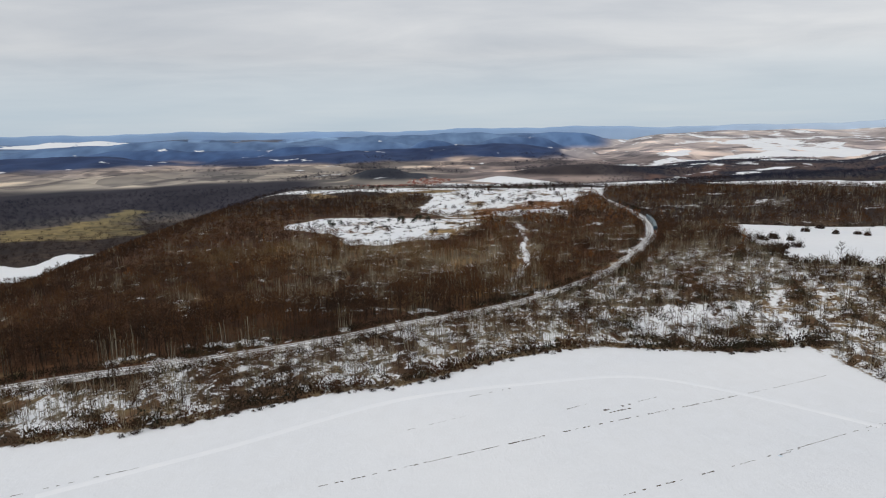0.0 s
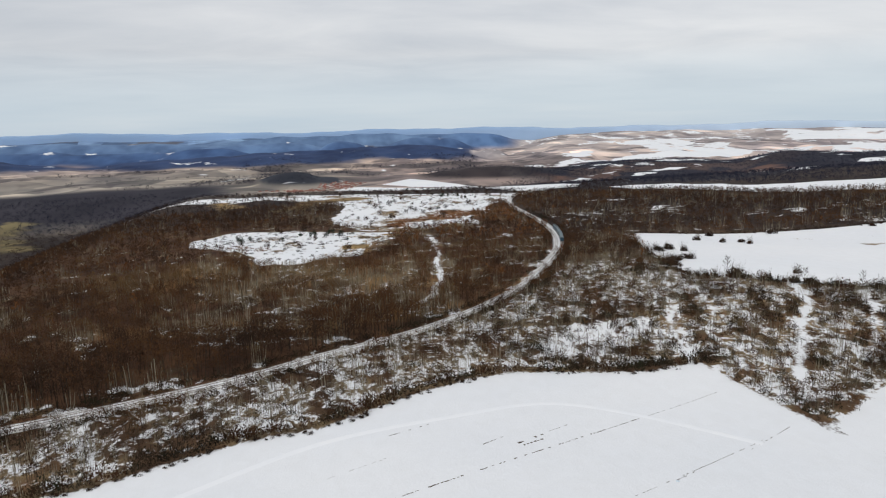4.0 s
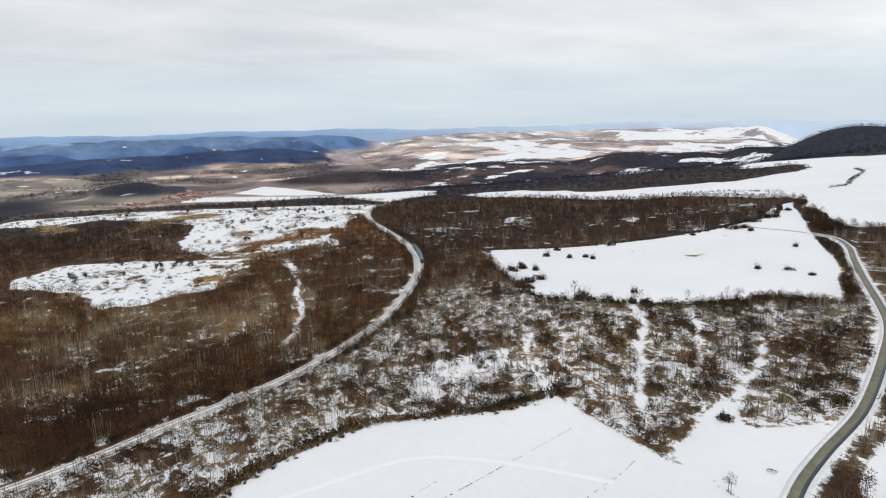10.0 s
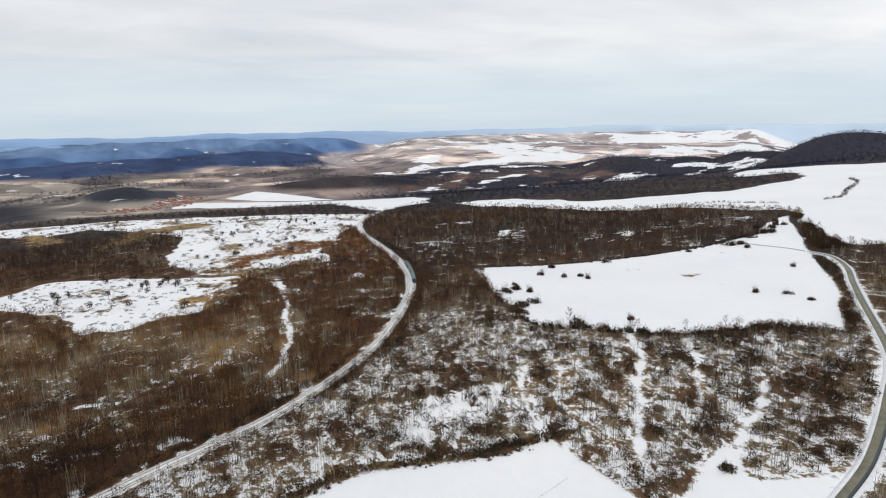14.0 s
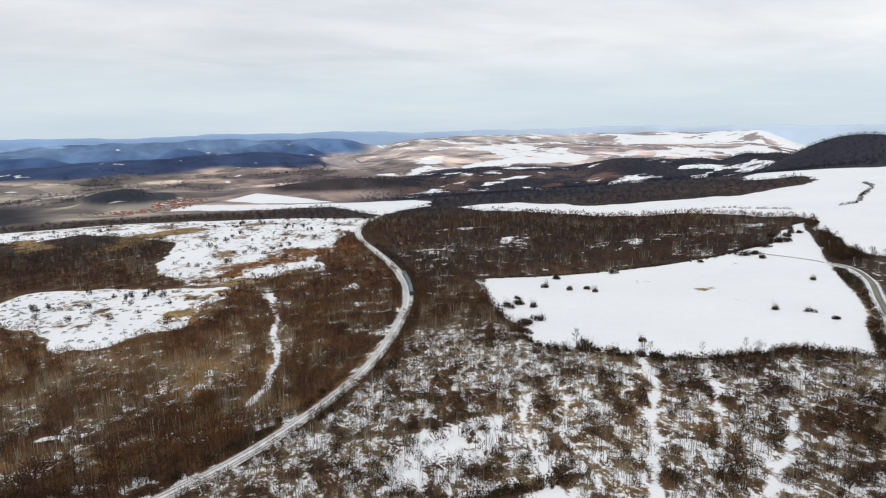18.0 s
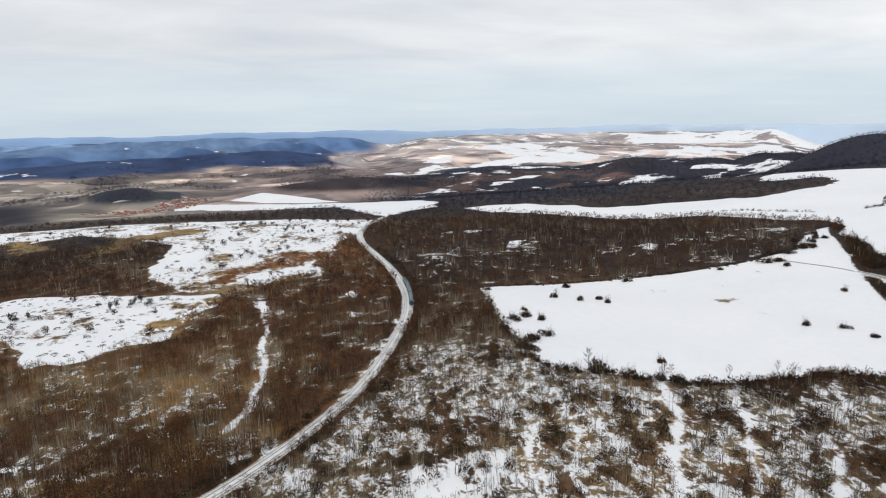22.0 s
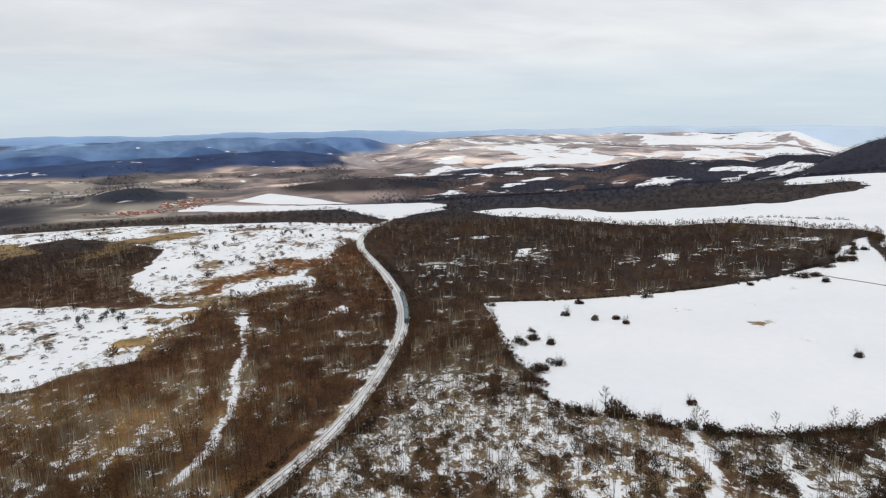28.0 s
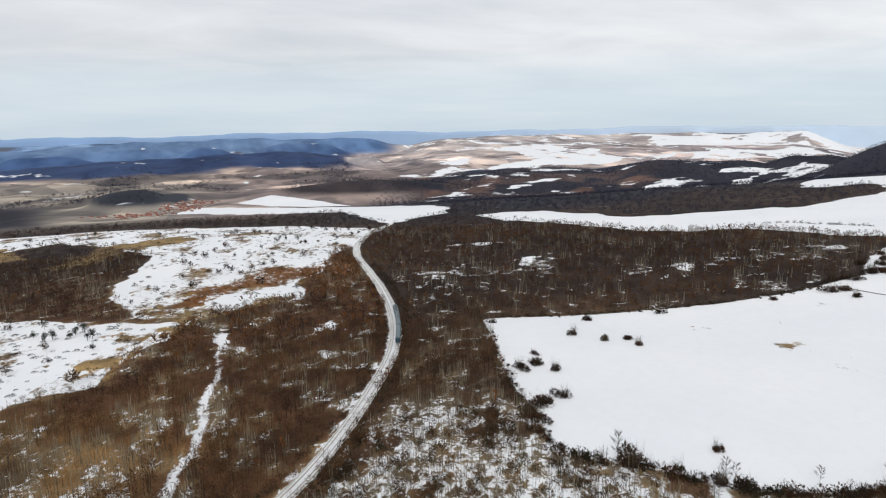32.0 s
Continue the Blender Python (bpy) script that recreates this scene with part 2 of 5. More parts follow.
M_DARK = plain("dark_underframe", (0.02, 0.02, 0.022), (0.05, 0.05, 0.05), 1.5)
M_STRIPE = plain("pale_stripe_paint", (0.40, 0.46, 0.50), (0.52, 0.58, 0.61), 1.0, 0.45)
glass = Mat("dark_window_glass", 0.08)
M_GLASS = glass.done((0.02, 0.025, 0.03))


# ---- plan ----
def sstep(a, b, v):
    t = np.clip((v - a) / (b - a), 0, 1)
    return t * t * (3 - 2 * t)


def vnoise(x, y, size, seed=0):
    """Smooth value noise, 0 to 1, with cells of the given size in metres."""
    u, v = np.asarray(x, float) / size + seed * 17.3, np.asarray(y, float) / size - seed * 9.1
    i, j = np.floor(u), np.floor(v)
    f, g = u - i, v - j
    f, g = f * f * (3 - 2 * f), g * g * (3 - 2 * g)

    def corner(a, b):
        h = np.sin(a * 127.1 + b * 311.7 + seed * 74.7) * 43758.5453
        return h - np.floor(h)
    return (corner(i, j) * (1 - f) + corner(i + 1, j) * f) * (1 - g) + (corner(i, j + 1) * (1 - f) + corner(i + 1, j + 1) * f) * g


def fbm(x, y, size, seed=0, octaves=3):
    total, amount, share = 0.0, 0.0, 1.0
    for k in range(octaves):
        total = total + share * vnoise(x, y, size / 2 ** k, seed + k)
        amount, share = amount + share, share * 0.55
    return total / amount


HUB = (76, 132)
# knolls and hollows of the plateau: x, y, spread, height
BUMPS = [(210, 300, 75, 5), (40, 385, 80, -8), (338, 467, 70, -7), (-20, 500, 90, 5), (110, 200, 60, -5), (125, 885, 120, 8), (-122, 1100, 120, 8)]
# far ridges: bearing in degrees, range, spread of both, height over the valley, kind of cover or haze tone
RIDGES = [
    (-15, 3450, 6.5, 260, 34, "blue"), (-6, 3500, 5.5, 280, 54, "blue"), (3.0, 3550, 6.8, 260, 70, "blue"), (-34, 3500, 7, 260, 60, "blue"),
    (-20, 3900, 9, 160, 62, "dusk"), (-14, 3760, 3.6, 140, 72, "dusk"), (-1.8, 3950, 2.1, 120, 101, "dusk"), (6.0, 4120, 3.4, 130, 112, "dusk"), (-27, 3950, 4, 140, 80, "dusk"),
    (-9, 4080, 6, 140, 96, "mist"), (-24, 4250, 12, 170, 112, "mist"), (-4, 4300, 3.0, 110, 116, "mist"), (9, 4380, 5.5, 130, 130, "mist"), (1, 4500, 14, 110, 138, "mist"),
    (20, 4250, 4.5, 330, 104, "tan"), (29, 4400, 4, 300, 116, "tan"), (11.5, 3480, 1.3, 130, 50, "tan"), (-31, 4650, 4, 90, 130, "snow"), (36, 4450, 4, 300, 122, "tan"),
    (43.5, 4300, 5.5, 280, 130, "snow"), (48.5, 4250, 3.6, 300, 137, "snow"), (63, 4300, 6, 330, 128, "snow"), (76, 4200, 8, 330, 124, "snow"),
    (54, 2400, 8, 330, 100, "wood"), (41, 2400, 7, 310, 64, "wood"), (28, 2350, 7, 280, 34, "wood"), (66, 2300, 8, 330, 120, "wood"),
    (-8.0, 1960, 2.3, 110, 33, "knoll"), (-5.0, 1990, 1.4, 80, 14, "knoll"), (12, 1990, 6, 110, 34, "scarp"),
]


def bearing(x, y):
    return np.degrees(np.arctan2(x - HUB[0], y - HUB[1])), np.hypot(x - HUB[0], y - HUB[1])


def ridge_share(x, y):
    phi, r = bearing(x, y)
    wob = 1 + 0.05 * np.sin(phi * 0.7 + r * 0.003) + 0.025 * np.sin(phi * 1.9 - r * 0.005)
    return [np.exp(-(np.abs((phi - p) / sp) ** 3.4 + ((r - q) / sr) ** 2) / 2) * wob for p, q, sp, sr, h, c in RIDGES]


def ground_z(x, y):
    x, y = np.asarray(x, float), np.asarray(y, float)
    u, v = np.clip(x, -700, 1300) / 1000, np.clip(y, -300, 1800) / 1000
    z = 3 + 27.9 * u - 6.3 * v + 19.7 * u * u + 3.9 * u * v - 19.5 * v * v - 16.7 * u * v * v + 4.4 * u * u * v
    for bx, by, s, h in BUMPS:
        z = z + h * np.exp(-((x - bx) ** 2 + (y - by) ** 2) / (2 * s * s))
    z = z - 58 * sstep(190, 420, -x - 0.10 * (y - 300)) * sstep(-100, 150, y)
    r = np.hypot(x - HUB[0], y - HUB[1])
    k = sstep(1250, 1900, r) * sstep(-200, 300, y - 0.9 * x + 200)
    low = -72 + 5 * np.sin(x * 0.006 + y * 0.002) * np.sin(y * 0.005) + 4 * np.sin(x * 0.013 - y * 0.004)
    phi, _ = bearing(x, y)
    ramp_e = np.clip((r - 2500) / 2300, 0, 1) * 126 * sstep(9, 22, phi)
    ramp_w = np.clip((r - 3850) / 950, 0, 1) * 118 * sstep(16, 5, phi)
    hills = low + np.maximum(ramp_e, ramp_w)
    for w, row in zip(ridge_share(x, y), RIDGES):
        hills = np.maximum(hills, -72 + row[4] * w)
    rolling = 30 * (fbm(x, y, 520, 51, 4) - 0.5) + 9 * (0.5 - np.abs(fbm(x, y, 190, 57) - 0.5) * 4)
    hills = hills + rolling * sstep(2050, 2700, r) * sstep(4600, 3600, r)
    z = z * (1 - k) + hills * k
    z = z + np.maximum(86 - z, 0) * np.exp(-(((x - 1570) / 150) ** 2 + ((y - 1130) / 150) ** 2) / 2)
    return z + 0.5 * np.sin(x * 0.045 + 1) * np.sin(y * 0.038) * sstep(30, 200, r)


RAIL_LINE = [(-700, 20), (-560, 70), (-420, 112), (-300, 140), (-190, 170), (-112, 199), (-70, 217), (-41, 231), (-18, 247), (12, 267), (35, 285), (64, 312), (94, 347), (122, 391), (150, 447), (165, 493), (176, 552), (183, 615), (187, 680), (190, 742), (199, 795), (215, 845), (244, 920), (290, 1010)]
ROAD_LINE = [(60, -140), (80, -20), (98, 50), (120, 97), (147, 116), (171, 127), (208, 141), (257, 168), (293, 191), (330, 223), (368, 258), (401, 287), (436, 317), (458, 346), (463, 372)]
TRAILS = [
    ([(140, 168), (146, 180), (154, 191), (160, 199), (164, 206), (172, 212), (179, 225), (186, 232), (199, 245), (205, 259), (213, 275)], 2.0),
    ([(176, 165), (189, 176), (199, 180), (213, 189), (230, 202)], 1.7), ([(136, 194), (138, 201), (141, 210), (142, 217), (144, 233), (161, 257), (167, 278)], 1.0),
    ([(119, 200), (123, 209), (126, 219), (131, 236), (136, 252), (148, 269)], 1.2), ([(193, 200), (201, 212), (224, 237)], 1.3), ([(79, 231), (88, 240), (100, 246), (115, 245)], 1.6),
]
OPEN_SCRUB = [(101, 265), (121, 261), (131, 255), (122, 242), (102, 232), (76, 232), (66, 238), (82, 250)]
BANK_LINE = [(65, 271), (74, 272), (88, 270), (102, 269), (121, 266), (136, 265)]
# bare or grassy patches on the open snow: outline, strength, rusty scrub or dry grass
BARE_PATCHES = [
    ([(-236, 1044), (-207, 1059), (-152, 946), (-184, 923)], 0.45, 0), ([(-72, 986), (7, 1048), (22, 992), (-34, 945)], 0.45, 0), ([(-88, 946), (-48, 938), (-63, 882), (-96, 855), (-110, 871)], 0.5, 0),
    ([(26, 608), (40, 671), (73, 691), (100, 729), (135, 721), (157, 706), (144, 673), (114, 662), (75, 655), (57, 626), (37, 614)], 0.5, 1), ([(159, 746), (179, 777), (179, 693), (171, 662), (151, 675)], 0.5, 1),
    ([(10, 634), (38, 627), (66, 614), (106, 609), (120, 632), (133, 593), (88, 557), (56, 542), (26, 536), (14, 574)], 0.2, 0), ([(-109, 526), (-100, 543), (-75, 521), (-76, 507), (-93, 509)], 0.4, 1),
    ([(318, 436), (326, 438), (331, 412), (340, 384), (352, 368), (340, 368), (326, 392), (320, 412)], 0.52, 0), ([(-22, 504), (-4, 510), (3, 500), (-11, 493)], 0.42, 0), ([(-10, 556), (10, 553), (3, 521)], 0.4, 0), ([(-103, 1017), (-63, 990), (-40, 905), (-75, 930)], 0.4, 0), ([(60, 1040), (120, 1010), (125, 985), (50, 1010)], 0.3, 0),
]
# snowfields of the far plain, and snowy and red glades on the slopes before it
FAR_SNOW = [
    [(785, 2569), (940, 2730), (1280, 2807), (1449, 2842), (1563, 3507), (1951, 3670), (1988, 3191), (1977, 2724), (1659, 2663), (1336, 2620), (931, 2302)], [(2218, 2741), (2526, 2673), (2809, 2572), (2708, 2377), (2362, 2322), (2000, 2450)],
    [(2806, 3015), (2944, 3073), (4206, 3963), (4400, 3700), (4201, 3391), (2773, 2612), (2888, 2840)], [(2050, 3776), (2483, 3987), (2718, 3532), (2580, 3243), (2388, 3499)], [(976, 3006), (1191, 3101), (1218, 2939), (1004, 2759)],
    [(3000, 1900), (3600, 2400), (4600, 2500), (4600, 1200), (3300, 1100)],
]
SNOW_GLADES = [[(639, 1827), (725, 1938), (802, 1982), (744, 1861), (625, 1713)], [(848, 1857), (930, 1948), (1017, 1995), (1084, 1955), (1036, 1907), (937, 1877)], [(974, 1775), (990, 1767), (930, 1660), (915, 1665)], [(1120, 1600), (1214, 1687), (1376, 1731), (1310, 1633), (1219, 1637)], [(1497, 1724), (1575, 1747), (1646, 1719), (1586, 1681)], [(1050, 1640), (1090, 1690), (1110, 1675), (1070, 1620)], [(520, 1640), (560, 1730), (600, 1700), (570, 1620)], [(1420, 1560), (1500, 1620), (1560, 1610), (1480, 1540)]]
RED_GLADES = [[(960, 1690), (1012, 1754), (1088, 1779), (1040, 1650)], [(1225, 1826), (1304, 1845), (1294, 1738), (1167, 1709)], [(901, 2172), (971, 2128), (886, 1986), (822, 1956)], [(700, 1890), (840, 2000), (850, 1900), (760, 1820)], [(560, 1800), (640, 1900), (660, 1850), (600, 1760)]]
PATH_LINE = [(30, 330), (37, 341), (46, 357), (47, 373), (53, 387), (56, 410), (56, 439), (62, 462), (64, 474), (60, 490), (66, 510), (61, 530)]
NEAR_FIELD = [(126, 208), (105, 207), (88, 210), (72, 214), (54, 216), (40, 213), (25, 206), (2, 190), (-14, 180), (-35, 176), (-55, 166), (-73, 157), (-89, 154), (-114, 149), (-180, 133), (-300, 98), (-480, 40), (-480, -600), (420, -600), (300, -200), (90, -100), (100, 40), (126, 100), (133, 120), (132, 145), (129, 168), (127, 188)]
RIGHT_FIELD = [(222, 490), (271, 481), (326, 472), (383, 455), (430, 447), (465, 446), (496, 446), (519, 467), (551, 485), (585, 501), (599, 502), (565, 470), (510, 413), (483, 388), (462, 368), (429, 333), (406, 306), (374, 275), (350, 258), (309, 224), (300, 235), (285, 248), (262, 254), (239, 259), (222, 267), (212, 276), (201, 290), (188, 304), (180, 318), (182, 332), (188, 350), (189, 368), (200, 410), (213, 455)]
CLEARING = [(-153, 600), (-134, 645), (-104, 650), (-65, 628), (-30, 594), (6, 590), (24, 562), (41, 558), (33, 533), (18, 515), (11, 493), (8, 470), (0, 468), (-28, 456), (-45, 446), (-62, 450), (-80, 482), (-105, 515), (-138, 560)]
PASTURE = [(-420, 1200), (-232, 1215), (-29, 1200), (148, 1130), (240, 985), (262, 950), (222, 870), (195, 800), (178, 790), (158, 720), (128, 660), (114, 601), (81, 588), (41, 561), (4, 612), (-29, 682), (-24, 747), (-12, 821), (-12, 880), (-76, 990), (-137, 1045), (-200, 1020), (-280, 1090), (-420, 1130)]
STRIP = [(430, 1025), (488, 1043), (533, 1001), (555, 892), (552, 850), (565, 822), (599, 810), (641, 776), (713, 765), (745, 733), (816, 739), (899, 745), (917, 738), (1000, 832), (963, 856), (928, 895), (1044, 978), (1116, 903), (1170, 700), (1060, 420), (800, 300), (640, 280), (509, 363), (512, 381), (553, 427), (585, 464), (619, 505), (630, 520), (612, 560), (588, 645), (535, 668), (488, 750), (459, 877), (436, 930)]
TONGUE = [(-65, 1726), (-11, 1858), (95, 1821), (204, 1746), (337, 1670), (438, 1547), (468, 1264), (414, 1126), (341, 1077), (284, 1010), (286, 1175), (279, 1359), (197, 1434), (109, 1525), (12, 1692)]
TONGUE_TIP = [(87, 1921), (133, 1985), (186, 2052), (227, 1968), (308, 1850), (366, 1705), (262, 1748), (166, 1803)]
ROAD_SIDE = [(134, 152), (149, 159), (165, 167), (175, 171), (178, 165), (166, 150), (176, 145), (192, 141), (180, 131), (148, 118), (137, 113), (133, 120), (132, 145)]
EAST_FIELD = [(208, 130), (182, 119), (165, 111), (140, 85), (120, 0), (300, 0), (300, 110)]
WEST_GRASS = [(-762, 1072), (-694, 1121), (-700, 1400), (-650, 1391), (-618, 1212), (-522, 1078), (-503, 1019), (-563, 977), (-679, 952)]
WEST_MEADOW = [(-545, 758), (-512, 736), (-503, 755), (-514, 816), (-508, 840), (-470, 840), (-462, 760), (-435, 650), (-483, 635), (-525, 690)]
EAST_HEDGE = [(619, 505), (585, 464), (553, 427), (512, 381), (500, 360), (476, 369), (489, 389), (512, 411), (552, 446), (584, 479), (609, 510)]
BROWN_WEDGE = [(460, 368), (464, 355), (445, 332), (414, 301), (380, 276), (374, 275), (406, 306), (429, 333)]
HOOK_LINE = [(721, 552), (752, 556), (800, 585), (847, 611), (897, 638), (926, 671)]
SPECKLED = [(505, 545, 55, 22), (330, 640, 26, 24), (320, 745, 26, 14), (275, 738, 40, 14), (420, 545, 30, 14), (130, 510, 14, 30), (245, 640, 20, 30), (-60, 800, 40, 14), (-15, 268, 70, 13), (-90, 228, 50, 14)]
GLADES = [((46, 364), 4, 9), ((64, 505), 4, 9), ((72, 498), 3, 5), ((130, 520), 4, 9), ((118, 470), 3, 7), ((557, 525), 13, 9), ((327, 640), 9, 13), ((338, 652), 6, 7), ((318, 628), 5, 9), ((325, 750), 14, 12), ((552, 480), 10, 6), ((300, 760), 10, 8), ((63, 520), 4, 14), ((210, 560), 4, 7), ((-42, 330), 8, 3)]
FIELDS = [ROAD_SIDE, EAST_FIELD, NEAR_FIELD, RIGHT_FIELD, CLEARING, PASTURE, STRIP, TONGUE, TONGUE_TIP, WEST_MEADOW]


def near_line(x, y, line, closed=False):
    """Distance to a polyline."""
    pts = np.array(line, float)
    ends = np.roll(pts, -1, 0) if closed else pts[1:]
    best = np.full(np.shape(x), 1e9)
    for (ax, ay), (bx, by) in zip(pts, ends):
        ex, ey = bx - ax, by - ay
        t = np.clip(((x - ax) * ex + (y - ay) * ey) / (ex * ex + ey * ey + 1e-9), 0, 1)
        best = np.minimum(best, np.hypot(x - ax - t * ex, y - ay - t * ey))
    return best


def within(x, y, poly):
    hit = np.zeros(np.shape(x), bool)
    for (ax, ay), (bx, by) in zip(poly, poly[1:] + poly[:1]):
        if ay != by:
            hit ^= ((ay > y) != (by > y)) & (x < (bx - ax) * (y - ay) / (by - ay) + ax)
    return hit


def signed(x, y, poly):
    return np.where(within(x, y, poly), 1, -1) * near_line(x, y, poly, True)


LEFT_SIDE = RAIL_LINE + [(300, 1500), (-1500, 1500), (-1500, 20)]
SCRUB_SOUTH = [(-700, 20), (-420, 40), (-114, 140), (126, 200), (140, 120), (208, 135), (309, 215), (400, 285), (300, 260), (215, 280), (184, 312), (186, 350), (120, 385), (94, 347), (64, 312), (35, 285), (-18, 247), (-112, 199), (-420, 112)]


def wobble(x, y, scale):
    return scale * (np.sin(x * 0.05 + 2 * np.sin(y * 0.031)) + 0.6 * np.sin(y * 0.093 + x * 0.041) + 0.4 * np.sin(x * 0.17 - y * 0.11))


def field_at(x, y):
    """Metres inside the nearest open snow, negative outside it."""
    d = np.full(np.shape(x), -60.0)
    wx, wy = x + 26 * (fbm(x, y, 34, 3) - 0.5), y + 34 * (fbm(x, y, 34, 7) - 0.5)
    for p in FIELDS:
        rough = p in (CLEARING, PASTURE, STRIP, TONGUE, WEST_MEADOW)
        d = np.maximum(d, signed(wx, wy, p) if rough else signed(x + 0.12 * (wx - x), y + 0.12 * (wy - y), p))
    for line, w in TRAILS:
        d = np.maximum(d, w * (1 + 0.5 * np.sin(x * 0.31 + y * 0.23)) - near_line(x, y, line))
    d = np.maximum(d, 1.7 + 0.9 * np.sin(y * 0.21) * np.sin(x * 0.4) - 0.8 * sstep(440, 480, y) - near_line(x, y, PATH_LINE))
    d = np.maximum(d, 3.3 - near_line(x, y, RAIL_LINE))
    d = np.maximum(d, 4.0 - near_line(x, y, ROAD_LINE))
    for (gx, gy), a, b in GLADES:
        d = np.maximum(d, min(a, b) * (0.8 - np.hypot((x - gx) / a, (y - gy) / b)) + wobble(x * 4, y * 4, 1.6))
    return np.clip(d, -30, 30)


def pale_wood(x, y):
    """Where the wood is thin and olive-grey rather than red-brown, 0 to 1."""
    w = np.zeros(np.shape(x))
    for gx, gy, a, b in ((-15, 395, 75, 48), (-120, 430, 70, 40), (20, 320, 40, 20), (120, 300, 40, 60), (-60, 300, 60, 18), (230, 640, 30, 25)):
        w = np.maximum(w, np.exp(-(((x - gx) / a) ** 2 + ((y - gy) / b) ** 2) ** 1.5))
    return w * (0.75 + 0.25 * np.sin(x * 0.09 + 2 * np.sin(y * 0.07)))


def broad_wood(x, y):
    """Where old broad trees line the railway, 0 to 1."""
    d = near_line(x, y, RAIL_LINE)
    return sstep(3, 8, d) * sstep(62, 44, d) * within(x, y, LEFT_SIDE) * sstep(75, 35, x)


def pole_share(x, y):
    """How much of the wood is slender pale poles over snow rather than dark thicket, 0 to 1."""
    left = within(x, y, LEFT_SIDE)
    w = np.where(left, 0.27 + 0.60 * pale_wood(x, y), 0.20)
    s_in = sstep(-30, 14, signed(x, y, SCRUB_SOUTH)) * np.where(left, 0.0, 1.0)
    w = w * (1 - s_in) + 0.64 * s_in
    w = w * np.where(left, 0.3 + 0.7 * sstep(-150, -60, x), 1.0)
    side = near_line(x, y, RAIL_LINE)
    w = w - 0.25 * broad_wood(x, y) * sstep(14, 22, side) * (x < 20)
    w = w - 0.55 * (~left) * sstep(16, 8, side) * (y > 290)
    for gx, gy, a, b, k in ((245, 620, 40, 26, 0.5), (330, 640, 30, 30, 0.3), (160, 390, 26, 60, 0.34), (420, 470, 60, 18, 0.35), (525, 520, 50, 30, 0.35), (85, 440, 16, 60, -0.12)):
        w = w + k * np.exp(-((x - gx) / a) ** 2 - ((y - gy) / b) ** 2)
    return np.clip(w, 0.02, 0.92)


def poles(x, y):
    """Stands of pale poles (1) and of dark thicket (0), ragged patches some ten metres wide."""
    rank = sstep(0.20, 0.80, 0.62 * vnoise(x, y, 9.5, 11) + 0.38 * vnoise(x, y, 4.2, 12))
    return sstep(-0.10, 0.10, pole_share(x, y) - rank)


def clumps(x, y):
    """Thickets of the scrub, 0 to 1: patches towards the railway, rows running down the slope by the road."""
    u, v = x * 0.9 + y * 0.25, y * 0.95 - x * 0.2
    w = np.sin(u * 0.19 + 2.2 * np.sin(v * 0.11)) * np.sin(v * 0.31 + 1.9 * np.sin(u * 0.087 + 1)) + 0.6 * np.sin(u * 0.43 + v * 0.21) * np.sin(v * 0.55 - u * 0.1)
    c, a = x * 0.93 - y * 0.37, x * 0.37 + y * 0.93
    rows = 0.55 * np.sin(c * 0.33 + 2.6 * np.sin(a * 0.043 + 1.1 * np.sin(c * 0.12)))
    rows = rows + 0.8 * np.sin(x * 0.37 + 1.7 * np.sin(y * 0.19)) * np.sin(y * 0.23 + 1.9 * np.sin(x * 0.21)) + 0.5 * np.sin(x * 0.71 + y * 0.3 + 2 * np.sin(y * 0.4)) + 0.15
    k = sstep(118, 150, x)
    return sstep(-0.75, 0.75, w) * (1 - k) + sstep(-0.7, 0.7, rows) * k


def far_glade(x, y, lists=(SNOW_GLADES, RED_GLADES)):
    """Snowy or reddish clearings on the far wooded slopes, 0 to 1."""
    g = np.zeros(np.shape(x))
    for p in [q for polys in lists for q in polys]:
        g = np.maximum(g, sstep(-12, 10, signed(x, y, p) + wobble(x, y, 9)))
    return g


def smooth_line(line, step):
    """Points at even steps along a Catmull-Rom curve through the line."""
    p = np.array([line[0]] + list(line) + [line[-1]], float)
    fine = []
    for i in range(1, len(p) - 2):
        t = np.linspace(0, 1, 24, endpoint=False)[:, None]
        a, b, c, d = p[i - 1], p[i], p[i + 1], p[i + 2]
        fine.append(0.5 * (2 * b + (c - a) * t + (2 * a - 5 * b + 4 * c - d) * t ** 2 + (3 * b - a - 3 * c + d) * t ** 3))
    fine = np.concatenate(fine + [p[-1:]])
    run = np.r_[0, np.cumsum(np.hypot(*np.diff(fine, axis=0).T))]
    s = np.arange(0, run[-1], step)
    return np.stack([np.interp(s, run, fine[:, 0]), np.interp(s, run, fine[:, 1])], 1)


# ---- mesh helpers ----
def mesh_of(name, verts, faces, material, **attrs):
    """A mesh from arrays: faces is an array of triangles or of quads."""
    verts, faces = np.asarray(verts, np.float32), np.asarray(faces, np.int32)
    me = bpy.data.meshes.new(name)
    n, k = faces.shape
    me.vertices.add(len(verts))
    me.vertices.foreach_set("co", verts.ravel())
    me.loops.add(n * k)
    me.loops.foreach_set("vertex_index", faces.ravel())
    me.polygons.add(n)
    me.polygons.foreach_set("loop_start", np.arange(0, n * k, k, dtype=np.int32))
    me.update(calc_edges=True)
    for key, v in attrs.items():
        v = np.asarray(v, np.float32)
        if v.ndim == 2:
            me.attributes.new(key, "FLOAT_COLOR", "POINT").data.foreach_set("color", np.c_[v, np.ones(len(v))].astype(np.float32).ravel())
        else:
            me.attributes.new(key, "FLOAT", "POINT").data.foreach_set("value", v)
    me.materials.append(material)
    return me


